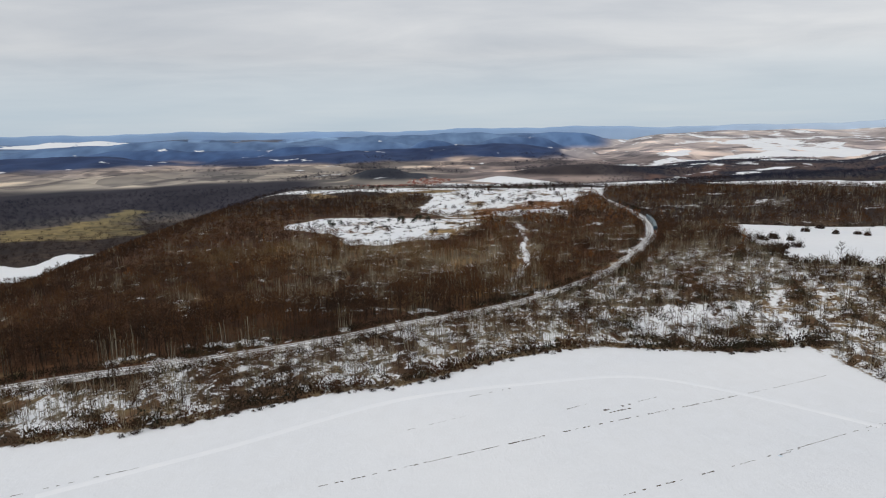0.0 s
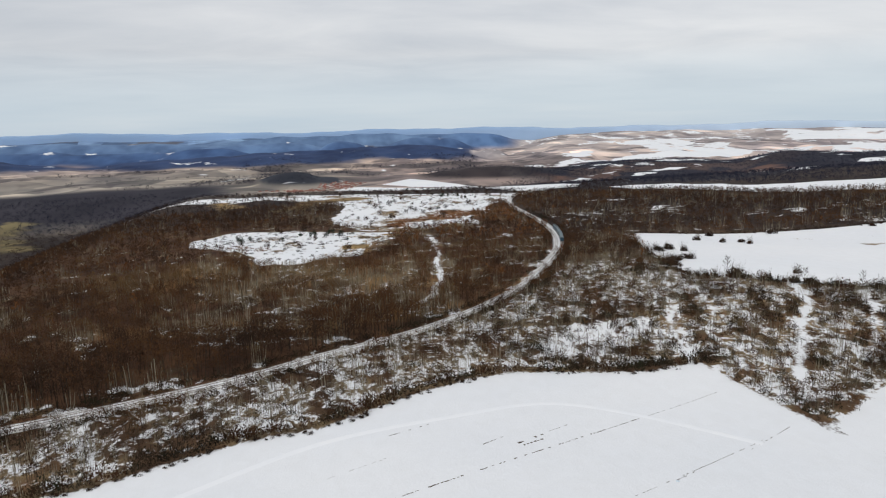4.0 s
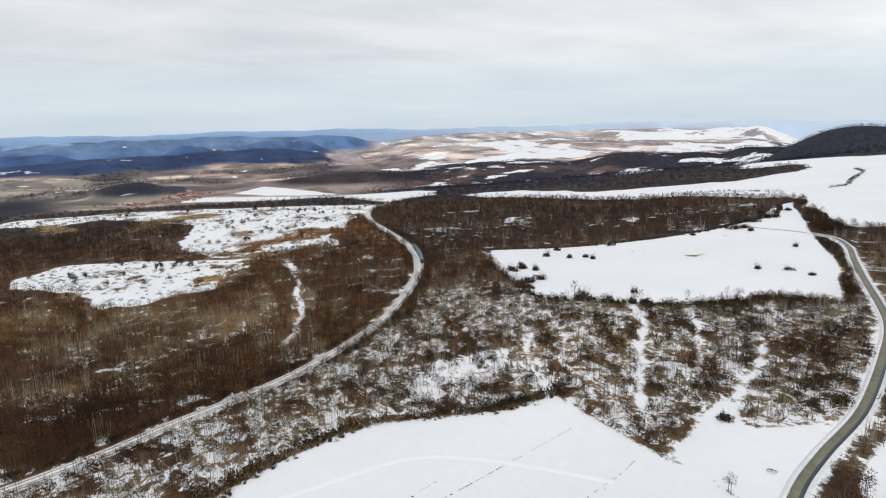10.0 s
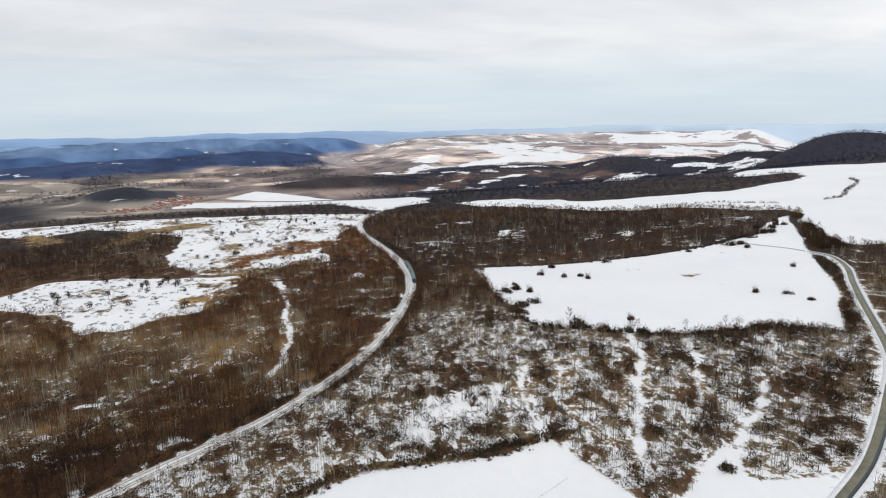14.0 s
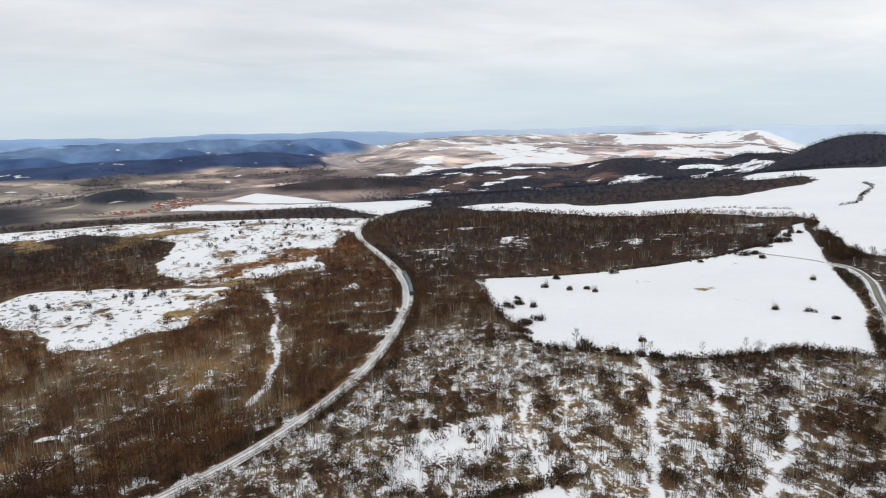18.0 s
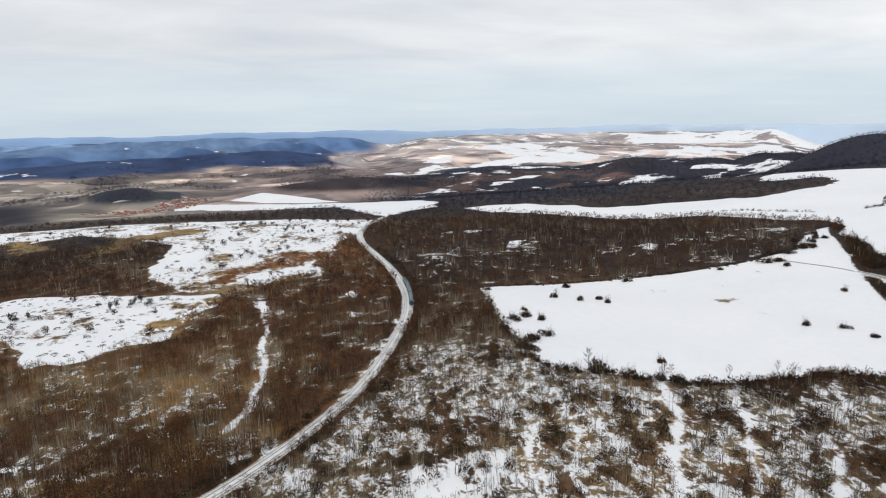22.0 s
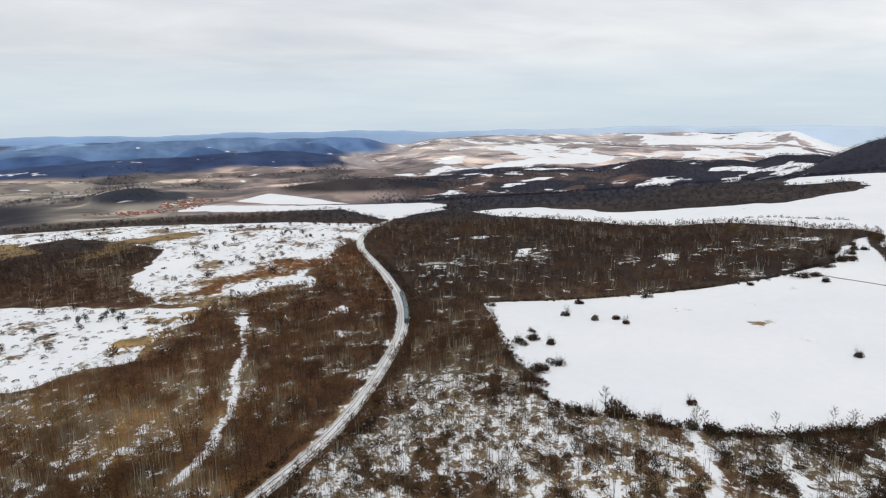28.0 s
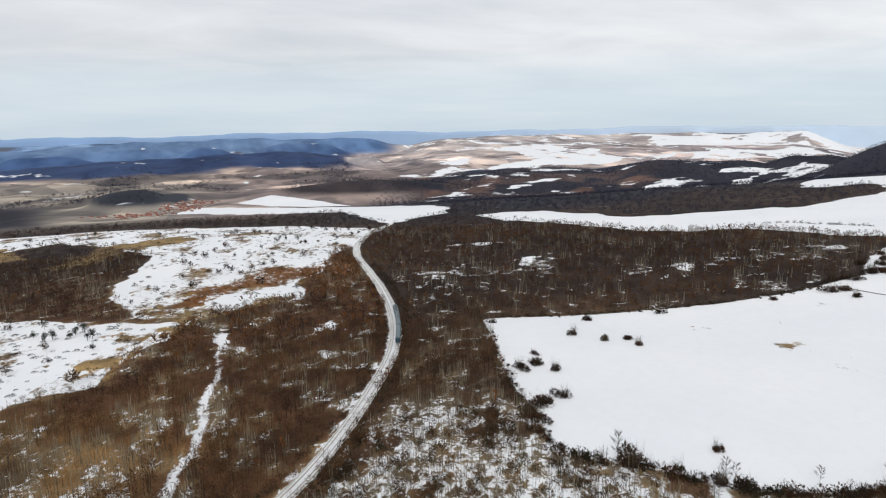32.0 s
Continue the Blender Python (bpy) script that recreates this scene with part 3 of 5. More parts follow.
def smooth(me):
    me.polygons.foreach_set("use_smooth", np.ones(len(me.polygons), bool))
    return me


def child(name, me, parent, label=""):
    ob = new(name, me)
    ob.parent = parent
    return tagged(ob, label)


def box(sx, sy, sz, x=0, y=0, z=0):
    """Eight corners and six quads, standing on z."""
    v = np.array([(i, j, k) for k in (0, 1) for j in (-0.5, 0.5) for i in (-0.5, 0.5)]) * (sx, sy, sz) + (x, y, z)
    return v, np.array([(0, 2, 3, 1), (4, 5, 7, 6), (0, 1, 5, 4), (2, 6, 7, 3), (0, 4, 6, 2), (1, 3, 7, 5)])


def joined(parts):
    vs, fs, n = [], [], 0
    for v, f in parts:
        vs.append(np.asarray(v, float))
        fs.append(np.asarray(f) + n)
        n += len(v)
    return np.concatenate(vs), np.concatenate(fs)


def ribbon(line, offsets, heights, lift=0.0):
    """A strip along a line: its cross-section is given by offsets to the right and heights over the ground."""
    d = np.gradient(line, axis=0)
    d /= np.hypot(*d.T)[:, None]
    right = np.stack([d[:, 1], -d[:, 0]], 1)
    base = ground_z(line[:, 0], line[:, 1]) + lift
    n, m = len(line), len(offsets)
    v = np.zeros((n, m, 3))
    for j, (o, h) in enumerate(zip(offsets, heights)):
        v[:, j, :2] = line + right * o
        v[:, j, 2] = base + h
    i = np.arange(n - 1)[:, None] * m + np.arange(m - 1)[None]
    i = i.ravel()
    return v.reshape(-1, 3), np.stack([i, i + m, i + m + 1, i + 1], 1)


# ---- ground ----
def build_ground():
    phi = np.radians(np.r_[np.arange(-98, 95, 0.46), np.arange(95, 262, 2.0)])
    r = [0.5]
    while r[-1] < 4900:
        q = r[-1]
        r.append(q + (3.8 if q < 420 else min(3.8 + (q - 420) * 0.007, 36)))
    r = np.array(r)
    n, m = len(r), len(phi)
    x, y = HUB[0] + r[:, None] * np.sin(phi), HUB[1] + r[:, None] * np.cos(phi)
    x, y = x.ravel(), y.ravel()
    z = ground_z(x, y)
    i = (np.arange(n - 1)[:, None] * m + np.arange(m)[None])
    j = (np.arange(n - 1)[:, None] * m + (np.arange(m)[None] + 1) % m)
    faces = np.stack([i.ravel(), (i + m).ravel(), (j + m).ravel(), j.ravel()], 1)
    cap = np.array([[a, (a + 1) % m, m * n, m * n] for a in range(m)])
    dist = np.hypot(x - HUB[0], y - HUB[1])
    field = field_at(x, y)
    left = within(x, y, LEFT_SIDE)
    cell = np.sin(x * 0.051 + 2 * np.sin(y * 0.037)) * np.sin(y * 0.056 + np.sin(x * 0.033))
    pale = pale_wood(x, y)
    stand = poles(x, y)
    snowy = -0.05 + 0.46 * stand - 0.16 * sstep(480, 680, dist) - 0.06 * left * pale * sstep(360, 400, y) + 0.05 * cell
    for gx, gy, a, b in SPECKLED:
        snowy = snowy + 0.30 * np.exp(-((x - gx) / a) ** 2 - ((y - gy) / b) ** 2)
    s_in = sstep(-30, 14, signed(x, y, SCRUB_SOUTH)) * np.where(left, 0.0, 1.0)
    snowy = snowy * (1 - s_in) + (0.385 + 0.17 * stand - 0.08 * clumps(x, y) + 0.22 * sstep(-6, 6, signed(x, y, OPEN_SCRUB))) * s_in
    verge = sstep(26, 6, near_line(x, y, RAIL_LINE)) * left * (y < 420)
    snowy = snowy + 0.10 * verge - 0.3 * sstep(3.5, 1, near_line(x, y, BANK_LINE))
    rim = np.minimum(near_line(x, y, NEAR_FIELD[:16]), near_line(x, y, RIGHT_FIELD[15:27]))
    snowy = snowy - 0.2 * sstep(6.5, 3, rim)
    bare = np.zeros(len(x))
    bare[within(x, y, PASTURE)] = 0.36
    bare[within(x, y, CLEARING)] = 0.31
    rusty = np.zeros(len(x))
    for p, w, red in BARE_PATCHES:
        k = sstep(-8, 6, signed(x, y, p) + wobble(x * 3, y * 3, 5))
        bare += (w - 0.24 * red) * k
        rusty = np.maximum(rusty, red * k)
    land = np.zeros((len(x), 3)) + (0.098, 0.062, 0.039)
    land[left] = (0.092, 0.050, 0.030)
    land = land * (1 - stand[:, None]) + np.array((0.175, 0.135, 0.086)) * stand[:, None]
    # Ochre litter, made more golden to carry a patch of sunlight
    sunlit_ochre = (pale * left * sstep(0.30, 0.62, fbm(x, y, 26, 21)))[:, None]
    land = land * (1 - sunlit_ochre) + np.array((0.26, 0.155, 0.062)) * sunlit_ochre
    grassy = sstep(0.12, 0.5, bare)[:, None]
    land = land * (1 - grassy) + np.array((0.24, 0.175, 0.09)) * grassy
    land = land * (1 - 0.8 * rusty[:, None]) + np.array((0.19, 0.085, 0.035)) * 0.8 * rusty[:, None]
    # Farther wood floor painted dark for the trees and shade over it
    wood_shade = np.where(left, sstep(520, 760, dist), sstep(330, 480, dist))[:, None] * (1 - grassy)
    land = land * (1 - wood_shade) + np.array((0.040, 0.030, 0.027)) * wood_shade
    # valley and far hills
    far = sstep(1150, 1500, dist)[:, None]
    w1, w2 = fbm(x, y, 800, 31, 4), fbm(x, y, 240, 35)
    ph, _ = bearing(x, y)
    tan = np.array((0.37, 0.30, 0.275)) * (0.55 + 0.9 * w1[:, None]) * (0.7 + 0.6 * w2[:, None])
    # Sunlight and haze on the far plain, put into a paler land colour
    sun_haze = (sstep(6, 20, ph + 14 * (w1 - 0.5)) * sstep(2600, 3300, dist))[:, None]
    tan = tan * (1 - sun_haze) + np.array((0.49, 0.43, 0.41)) * sun_haze * (0.7 + 0.6 * w2[:, None])
    olive = (sstep(3, -9, ph + 12 * (w1 - 0.5)) * sstep(3600, 2200, dist))[:, None]
    tan = tan * (1 - 0.75 * olive) + np.array((0.34, 0.32, 0.27)) * 0.75 * olive * (0.6 + 0.8 * w2[:, None])
    thick = np.maximum(sstep(0.60, 0.68, fbm(x, y, 260, 41)), sstep(0.035, 0.015, np.abs(fbm(x, y, 300, 45, 2) - 0.5)))[:, None]
    thick = thick * sstep(3600, 3100, dist)[:, None] * sstep(26, 14, ph)[:, None]
    tan = tan * (1 - 0.6 * thick) + np.array((0.085, 0.080, 0.086)) * 0.6 * thick
    land = land * (1 - far) + tan * far
    rr = dist + 110 * np.sin(np.radians(ph) * 19) + 60 * np.sin(np.radians(ph) * 47 + 1)
    tilled = far[:, 0].copy()
    snow_far = -0.36 + 0.34 * sstep(0, 14, ph) + 0.26 * sstep(14, 26, ph) * sstep(2450, 2700, dist)
    for p in FAR_SNOW:
        snow_far = np.maximum(snow_far, 0.74 * sstep(-60, 40, signed(x, y, p) + 260 * (fbm(x, y, 260, 71) - 0.5)))
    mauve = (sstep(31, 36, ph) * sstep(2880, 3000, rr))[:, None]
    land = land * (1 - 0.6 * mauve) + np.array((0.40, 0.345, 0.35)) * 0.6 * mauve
    # Bluer or paler with range: distance haze is put into these cover colours
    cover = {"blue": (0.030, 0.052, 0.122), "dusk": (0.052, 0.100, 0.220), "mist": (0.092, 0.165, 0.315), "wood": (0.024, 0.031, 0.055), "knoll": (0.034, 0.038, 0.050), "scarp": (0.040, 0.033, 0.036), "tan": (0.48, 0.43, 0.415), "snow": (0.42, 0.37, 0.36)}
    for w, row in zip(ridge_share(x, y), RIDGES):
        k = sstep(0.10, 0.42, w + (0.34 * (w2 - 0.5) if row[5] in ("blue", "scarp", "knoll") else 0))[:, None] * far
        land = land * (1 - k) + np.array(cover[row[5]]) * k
        tilled = tilled * (1 - {"tan": 0.4, "scarp": 0.6, "snow": 0.3}.get(row[5], 1.0) * k[:, 0])
        snow_far = snow_far * (1 - k[:, 0]) + {"blue": -0.7, "dusk": -0.6, "mist": -0.8, "snow": 0.70, "wood": -0.02, "knoll": -0.15, "scarp": -0.05, "tan": 0.30}[row[5]] * k[:, 0]
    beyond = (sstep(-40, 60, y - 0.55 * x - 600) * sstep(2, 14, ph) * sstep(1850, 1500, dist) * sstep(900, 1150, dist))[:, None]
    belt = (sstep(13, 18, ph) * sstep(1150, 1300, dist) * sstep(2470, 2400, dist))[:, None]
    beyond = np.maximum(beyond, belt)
    # Distant wooded belt: blue haze goes into its dark ground colour
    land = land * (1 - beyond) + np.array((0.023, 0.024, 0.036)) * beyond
    snow_far = snow_far * (1 - belt[:, 0]) + (0.62 * sstep(0.50, 0.64, fbm(x, y, 120, 81)) * sstep(1500, 1700, dist) - 0.22) * belt[:, 0]
    tilled = tilled * (1 - belt[:, 0])
    rusty_slope = (belt[:, 0] * sstep(0.54, 0.64, fbm(x, y, 150, 83)) * sstep(42, 30, ph) * sstep(1550, 1700, dist))[:, None]
    land = land * (1 - 0.6 * rusty_slope) + np.array((0.10, 0.066, 0.055)) * 0.6 * rusty_slope
    glade, red = far_glade(x, y), far_glade(x, y, (RED_GLADES,))[:, None]
    land = land * (1 - red) + np.array((0.115, 0.070, 0.058)) * red
    snow_far = np.maximum(snow_far, glade * (0.68 - 0.33 * red[:, 0]))
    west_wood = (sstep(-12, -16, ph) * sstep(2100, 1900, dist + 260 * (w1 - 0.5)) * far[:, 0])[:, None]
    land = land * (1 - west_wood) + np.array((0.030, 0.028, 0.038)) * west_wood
    snow_far = snow_far * (1 - west_wood[:, 0]) - 0.7 * west_wood[:, 0]
    tilled = tilled * (1 - west_wood[:, 0])
    west = sstep(-15, 15, signed(x, y, WEST_GRASS) + wobble(x, y, 10))[:, None]
    land = land * (1 - west) + np.array((0.20, 0.165, 0.085)) * west
    # Haze over the farthest western ground, painted as a blue land colour
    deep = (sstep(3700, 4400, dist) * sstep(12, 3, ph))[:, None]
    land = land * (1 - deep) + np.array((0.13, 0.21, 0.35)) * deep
    far1 = np.maximum(far[:, 0], glade)
    snowy = snowy * (1 - far1) + snow_far * far1
    verts = np.c_[np.r_[x, HUB[0]], np.r_[y, HUB[1]], np.r_[z, ground_z(*HUB)]]
    pad = lambda a: np.concatenate([a, a[:1]])
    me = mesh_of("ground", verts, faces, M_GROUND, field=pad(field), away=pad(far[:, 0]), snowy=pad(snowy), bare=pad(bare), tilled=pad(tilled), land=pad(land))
    smooth(me)
    return tagged(new("ground", me), "rolling snowy plateau with leaf litter falling to a brown valley", "ground", kind="structure")


build_ground()


def build_backdrop():
    phi = np.radians(np.arange(-100, 130, 0.4))
    d = np.degrees(phi)
    top = 96 + 7 * np.sin(d * 0.21) + 5 * np.sin(d * 0.53 + 1) + 2.5 * np.sin(d * 1.3) + 1.5 * np.sin(d * 2.9)
    rows = []
    for q, lift in ((4860, -80.0), (4870, 0.0), (4880, 0.7), (4885, 0.94), (4890, 1.0), (4900, 0.9), (4905, -0.5)):
        z = top * lift if lift > -2 else np.full(len(phi), lift)
        rows.append(np.stack([HUB[0] + q * np.sin(phi), HUB[1] + q * np.cos(phi), z], 1))
    v = np.concatenate(rows)
    m = len(phi)
    # Painted haze: blue in the west, paler towards the east
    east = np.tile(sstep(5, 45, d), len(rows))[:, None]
    haze_tone = np.array((0.30, 0.43, 0.63)) * (1 - east) + np.array((0.50, 0.60, 0.72)) * east
    i = (np.arange(len(rows) - 1)[:, None] * m + np.arange(m - 1)[None]).ravel()
    tagged(new("backdrop", mesh_of("backdrop", v, np.stack([i, i + 1, i + m + 1, i + m], 1), M_BACK, land=haze_tone)), "hazy blue mountains along the horizon", "mountains", kind="structure")


build_backdrop()


# ---- railway, road ----
def build_railway():
    line = smooth_line(RAIL_LINE, 3.0)
    rail_way = tagged(new("railway"), "double railway track on a snow-covered ballast bed", "railway", kind="structure")
    child("ballast", smooth(mesh_of("ballast", *ribbon(line, (-3.9, -3.3, -3.0, -2.6, -0.6, 0.6, 2.6, 3.0, 3.3, 3.9), (-0.6, 0.38, 0.46, 0.5, 0.45, 0.45, 0.5, 0.46, 0.38, -0.6)), M_BALLAST)), rail_way)
    child("ballast_crest", smooth(mesh_of("ballast_crest", *ribbon(line, (-0.75, -0.3, 0.3, 0.75), (0.40, 0.62, 0.62, 0.40)), M_TRACKSNOW)), rail_way, "strip of clean snow between the tracks")
    for o in (-2.62, -1.18, 1.18, 2.62):
        child("rail", mesh_of("rail", *ribbon(line, (o - 0.07, o - 0.07, o + 0.07, o + 0.07), (0.45, 0.68, 0.68, 0.45)), M_RAIL), rail_way, "rusty steel rail")
    d = np.gradient(line, axis=0)
    ang = np.arctan2(d[:, 1], d[:, 0])
    parts = []
    for (x, y), a, z in zip(line, ang, ground_z(line[:, 0], line[:, 1])):
        if not 230 < y < 640:
            continue
        for k in range(3):
            for o in (-1.9, 1.9):
                v, f = box(0.24, 2.3, 0.13)
                c, s = math.cos(a), math.sin(a)
                px, py = x + c * k + s * o, y + s * k - c * o
                w = np.c_[v[:, 0] * c - v[:, 1] * s + px, v[:, 0] * s + v[:, 1] * c + py, v[:, 2] + z + 0.38]
                parts.append((w, f))
    tagged(child("sleeper", mesh_of("sleeper", *joined(parts), M_SLEEPER), rail_way, "dark sleepers half hidden by snow"), kind="stuff")


def build_road():
    line = smooth_line(ROAD_LINE, 3.0)
    road = tagged(new("road"), "wet grey asphalt country road between snowy verges", "road", kind="structure")
    child("asphalt", smooth(mesh_of("asphalt", *ribbon(line, (-1.95, -1.7, 0, 1.7, 1.95), (-0.3, 0.42, 0.5, 0.42, -0.3)), M_ROAD)), road)
    child("slush", smooth(mesh_of("slush", *ribbon(line, (0.75, 0.85, 1.7, 2.05), (0.40, 0.51, 0.46, -0.2)), M_SLUSH)), road, "dark wet slush along the road's edge")
    for o in (-1, 1):
        child("verge", smooth(mesh_of("verge", *ribbon(line, tuple(sorted((o * 1.8, o * 2.1, o * 2.7, o * 3.8))), (0.2, 0.75, 0.6, -0.3) if o > 0 else (-0.3, 0.6, 0.75, 0.2)), M_TRACKSNOW)), road, "ridge of ploughed snow")


build_railway()
build_road()


# ---- trees ----
def tube(a, b, ra, rb, sides=3):
    a, b = np.array(a, float), np.array(b, float)
    d = b - a
    d /= np.linalg.norm(d)
    e = np.cross(d, (0.31, 0.87, 0.2))
    e /= np.linalg.norm(e)
    g = np.cross(d, e)
    t = np.arange(sides) * 2 * np.pi / sides
    ring = np.cos(t)[:, None] * e + np.sin(t)[:, None] * g
    v = np.r_[a + ra * ring, b + rb * ring]
    k = np.arange(sides)
    n = (k + 1) % sides
    return v, np.r_[np.stack([k, n, k + sides], 1), np.stack([n, n + sides, k + sides], 1)]


def spray(rng, base, way, length, width):
    """A fine twig: one long thin triangle that ends in a point."""
    way = way / np.linalg.norm(way)
    side = np.cross(way, rng.normal(size=3))
    side /= np.linalg.norm(side) + 1e-9
    return np.array([base - side * width, base + side * width, base + way * length]), np.array([[0, 1, 2]])


def round_tree(seed, h, twigs, width, wide=0.30, reach=1.0):
    """A tree seen from afar: thin trunk and a rounded crown of twigs."""
    rng = np.random.default_rng(seed)
    fans = []
    for _ in range(twigs):
        d = rng.normal(size=3)
        d *= rng.random() ** 0.45 / np.linalg.norm(d)
        b_ = np.array([d[0] * wide * h, d[1] * wide * h, (0.58 + 0.34 * d[2]) * h])
        fans.append(spray(rng, b_, d + rng.normal(0, 0.4, 3) + (0, 0, 0.5), reach * h * rng.uniform(0.12, 0.22), width * rng.uniform(0.6, 1.4)))
    return joined([tube((0, 0, -0.5), (0, 0, h * 0.7), 0.010 * h, 0.004 * h)]), joined(fans)


def bare_tree(seed, h, limbs, twigs, spread=0.24, width=0.11, start=0.38):
    """Trunk and crown of a leafless tree: tapered trunk, rising limbs, fans of twigs."""
    rng = np.random.default_rng(seed)
    lean = rng.normal(0, 0.03, 2) * h
    mid, top = np.array([lean[0] * 0.4, lean[1] * 0.4, h * 0.5]), np.array([lean[0], lean[1], h * 0.93])
    trunk = [tube((0, 0, -0.6), mid, 0.0105 * h, 0.008 * h, 4), tube(mid, top, 0.008 * h, 0.003 * h, 3)]
    wood, ends = [], []
    for k in range(limbs):
        s = start + (0.9 - start) * (k + rng.random()) / limbs
        p = mid * (s / 0.5) if s < 0.5 else mid + (top - mid) * ((s - 0.5) / 0.43)
        a = k * 2.4 + rng.normal(0, 0.3)
        reach = spread * h * (1.25 - s) * rng.uniform(0.75, 1.2)
        q = p + np.array([math.cos(a) * reach, math.sin(a) * reach, reach * rng.uniform(0.6, 1.2)])
        wood.append(tube(p, q, 0.0045 * h, 0.002 * h, 3))
        ends += [(p, q)]
    ends.append((mid, top))
    fans = []
    for _ in range(twigs):
        p, q = ends[rng.integers(len(ends))]
        b = p + (q - p) * rng.uniform(0.35, 1.0)
        w = (q - p) / np.linalg.norm(q - p) * 0.7 + rng.normal(0, 0.38, 3) + (0, 0, 0.55)
        fans.append(spray(rng, b, w, h * rng.uniform(0.09, 0.17), width * rng.uniform(0.6, 1.4)))
    return joined(trunk), joined(wood + fans)


def crown_tree(seed, h, limbs, twigs, width=0.05, wide=0.22):
    """A broad young tree: tapered trunk, rising limbs and a rounded crown of short fine twigs."""
    rng = np.random.default_rng(seed)
    lean = rng.normal(0, 0.03, 2) * h
    mid, top = np.array([lean[0] * 0.5, lean[1] * 0.5, h * 0.45]), np.array([lean[0], lean[1], h * 0.88])
    trunk = [tube((0, 0, -0.6), mid, 0.0145 * h, 0.010 * h, 4), tube(mid, top, 0.009 * h, 0.003 * h, 3)]
    wood, ends = [], [(mid, top)]
    for k in range(limbs):
        p = mid * rng.uniform(0.75, 1.25)
        a, reach = k * 2.4 + rng.normal(0, 0.4), wide * h * rng.uniform(0.6, 1.0)
        q = np.array([lean[0] + math.cos(a) * reach, lean[1] + math.sin(a) * reach, h * rng.uniform(0.62, 0.86)])
        wood.append(tube(p, q, 0.0055 * h, 0.002 * h, 3))
        ends.append((p, q))
    fans = []
    for _ in range(twigs):
        d = rng.normal(size=3)
        d *= rng.random() ** 0.4 / np.linalg.norm(d)
        b = np.array([lean[0] + d[0] * wide * h, lean[1] + d[1] * wide * h, h * (0.68 + 0.27 * d[2])])
        fans.append(spray(rng, b, d * (1, 1, 0.7) + rng.normal(0, 0.35, 3) + (0, 0, 0.35), h * rng.uniform(0.07, 0.14), width * rng.uniform(0.6, 1.5)))
    return joined(trunk), joined(wood + fans)


def pole_tree(seed, h, twigs, reach=0.11, width=0.045, stems=3, thick=1.0):
    """Slender young poles from one root: thin rising stems and steep fine twigs."""
    rng = np.random.default_rng(seed)
    trunks, fans = [], []
    for k in range(stems):
        a = k * 2.2 + rng.uniform(0, 1.2)
        foot = np.array([math.cos(a), math.sin(a), 0]) * rng.uniform(0.03, 0.15) * h * (stems > 1)
        tall = h * rng.uniform(0.65, 1.0)
        top = foot + np.array([*(rng.normal(0, 0.04, 2) * h), tall])
        trunks.append(tube(foot - (0, 0, 0.5), top, 0.0105 * h * thick, 0.004 * h * thick, 3))
        for _ in range(twigs // stems):
            s = rng.uniform(0.45, 0.97)
            a = rng.uniform(0, 2 * np.pi)
            out_way = np.array([math.cos(a), math.sin(a), 0])
            p = foot + (top - foot) * s + out_way * reach * h * rng.uniform(0, 0.5) * (1.15 - s)
            fans.append(spray(rng, p, out_way * rng.uniform(0.15, 0.55) + (0, 0, 1) + rng.normal(0, 0.15, 3), h * rng.uniform(0.10, 0.20), width * rng.uniform(0.6, 1.5)))
    return joined(trunks), joined(fans)


def mound_bush(seed, h, wide, twigs, shoots):
    """A broad thorny bush: a dense low dome of twigs, with thin shoots rising out of it."""
    rng = np.random.default_rng(seed)
    lobes = [(rng.normal(0, 0.35, 2) * wide, rng.uniform(0.6, 1.0)) for _ in range(4)]
    dome, rods = [], []
    for i in range(twigs):
        c, k = lobes[i % 4]
        d = rng.normal(size=3)
        d *= rng.random() ** 0.35 / np.linalg.norm(d)
        b = np.array([c[0] + d[0] * wide * 0.62 * k, c[1] + d[1] * wide * 0.62 * k, max(abs(d[2]) * h * k * 0.8, 0.02)])
        dome.append(spray(rng, b, d * (1, 1, 0.6) + rng.normal(0, 0.5, 3) + (0, 0, 0.45), rng.uniform(0.25, 0.55), 0.11 * rng.uniform(0.6, 1.5)))
    for _ in range(shoots):
        c, k = lobes[rng.integers(2)]
        foot = np.array([c[0] + rng.normal(0, 0.14) * wide, c[1] + rng.normal(0, 0.14) * wide, 0])
        way = np.array([*rng.normal(0, 0.22, 2), 1.0])
        rods.append(spray(rng, foot, way, h * rng.uniform(0.9, 1.7), 0.03))
    return joined(rods), joined(dome)


def bush(seed, h, stems, width=0.12, dome=1.0):
    rng = np.random.default_rng(seed)
    out_ = []
    for _ in range(stems):
        a, s = rng.uniform(0, 2 * np.pi), rng.random() ** 0.6
        b = np.array([math.cos(a) * s * h * 0.55 * dome, math.sin(a) * s * h * 0.55 * dome, rng.uniform(0.05, 0.85) * h * (1.15 - s ** 2)])
        w = np.array([math.cos(a) * s, math.sin(a) * s, 1.1]) + rng.normal(0, 0.6, 3)
        out_.append(spray(rng, b, w, h * rng.uniform(0.11, 0.25), width * rng.uniform(0.6, 1.5)))
    stem = [tube((0, 0, -0.3), (rng.normal(0, 0.2) * h, rng.normal(0, 0.2) * h, h * 0.7), 0.03 * h, 0.008 * h) for _ in range(2)]
    return joined(stem), joined(out_)


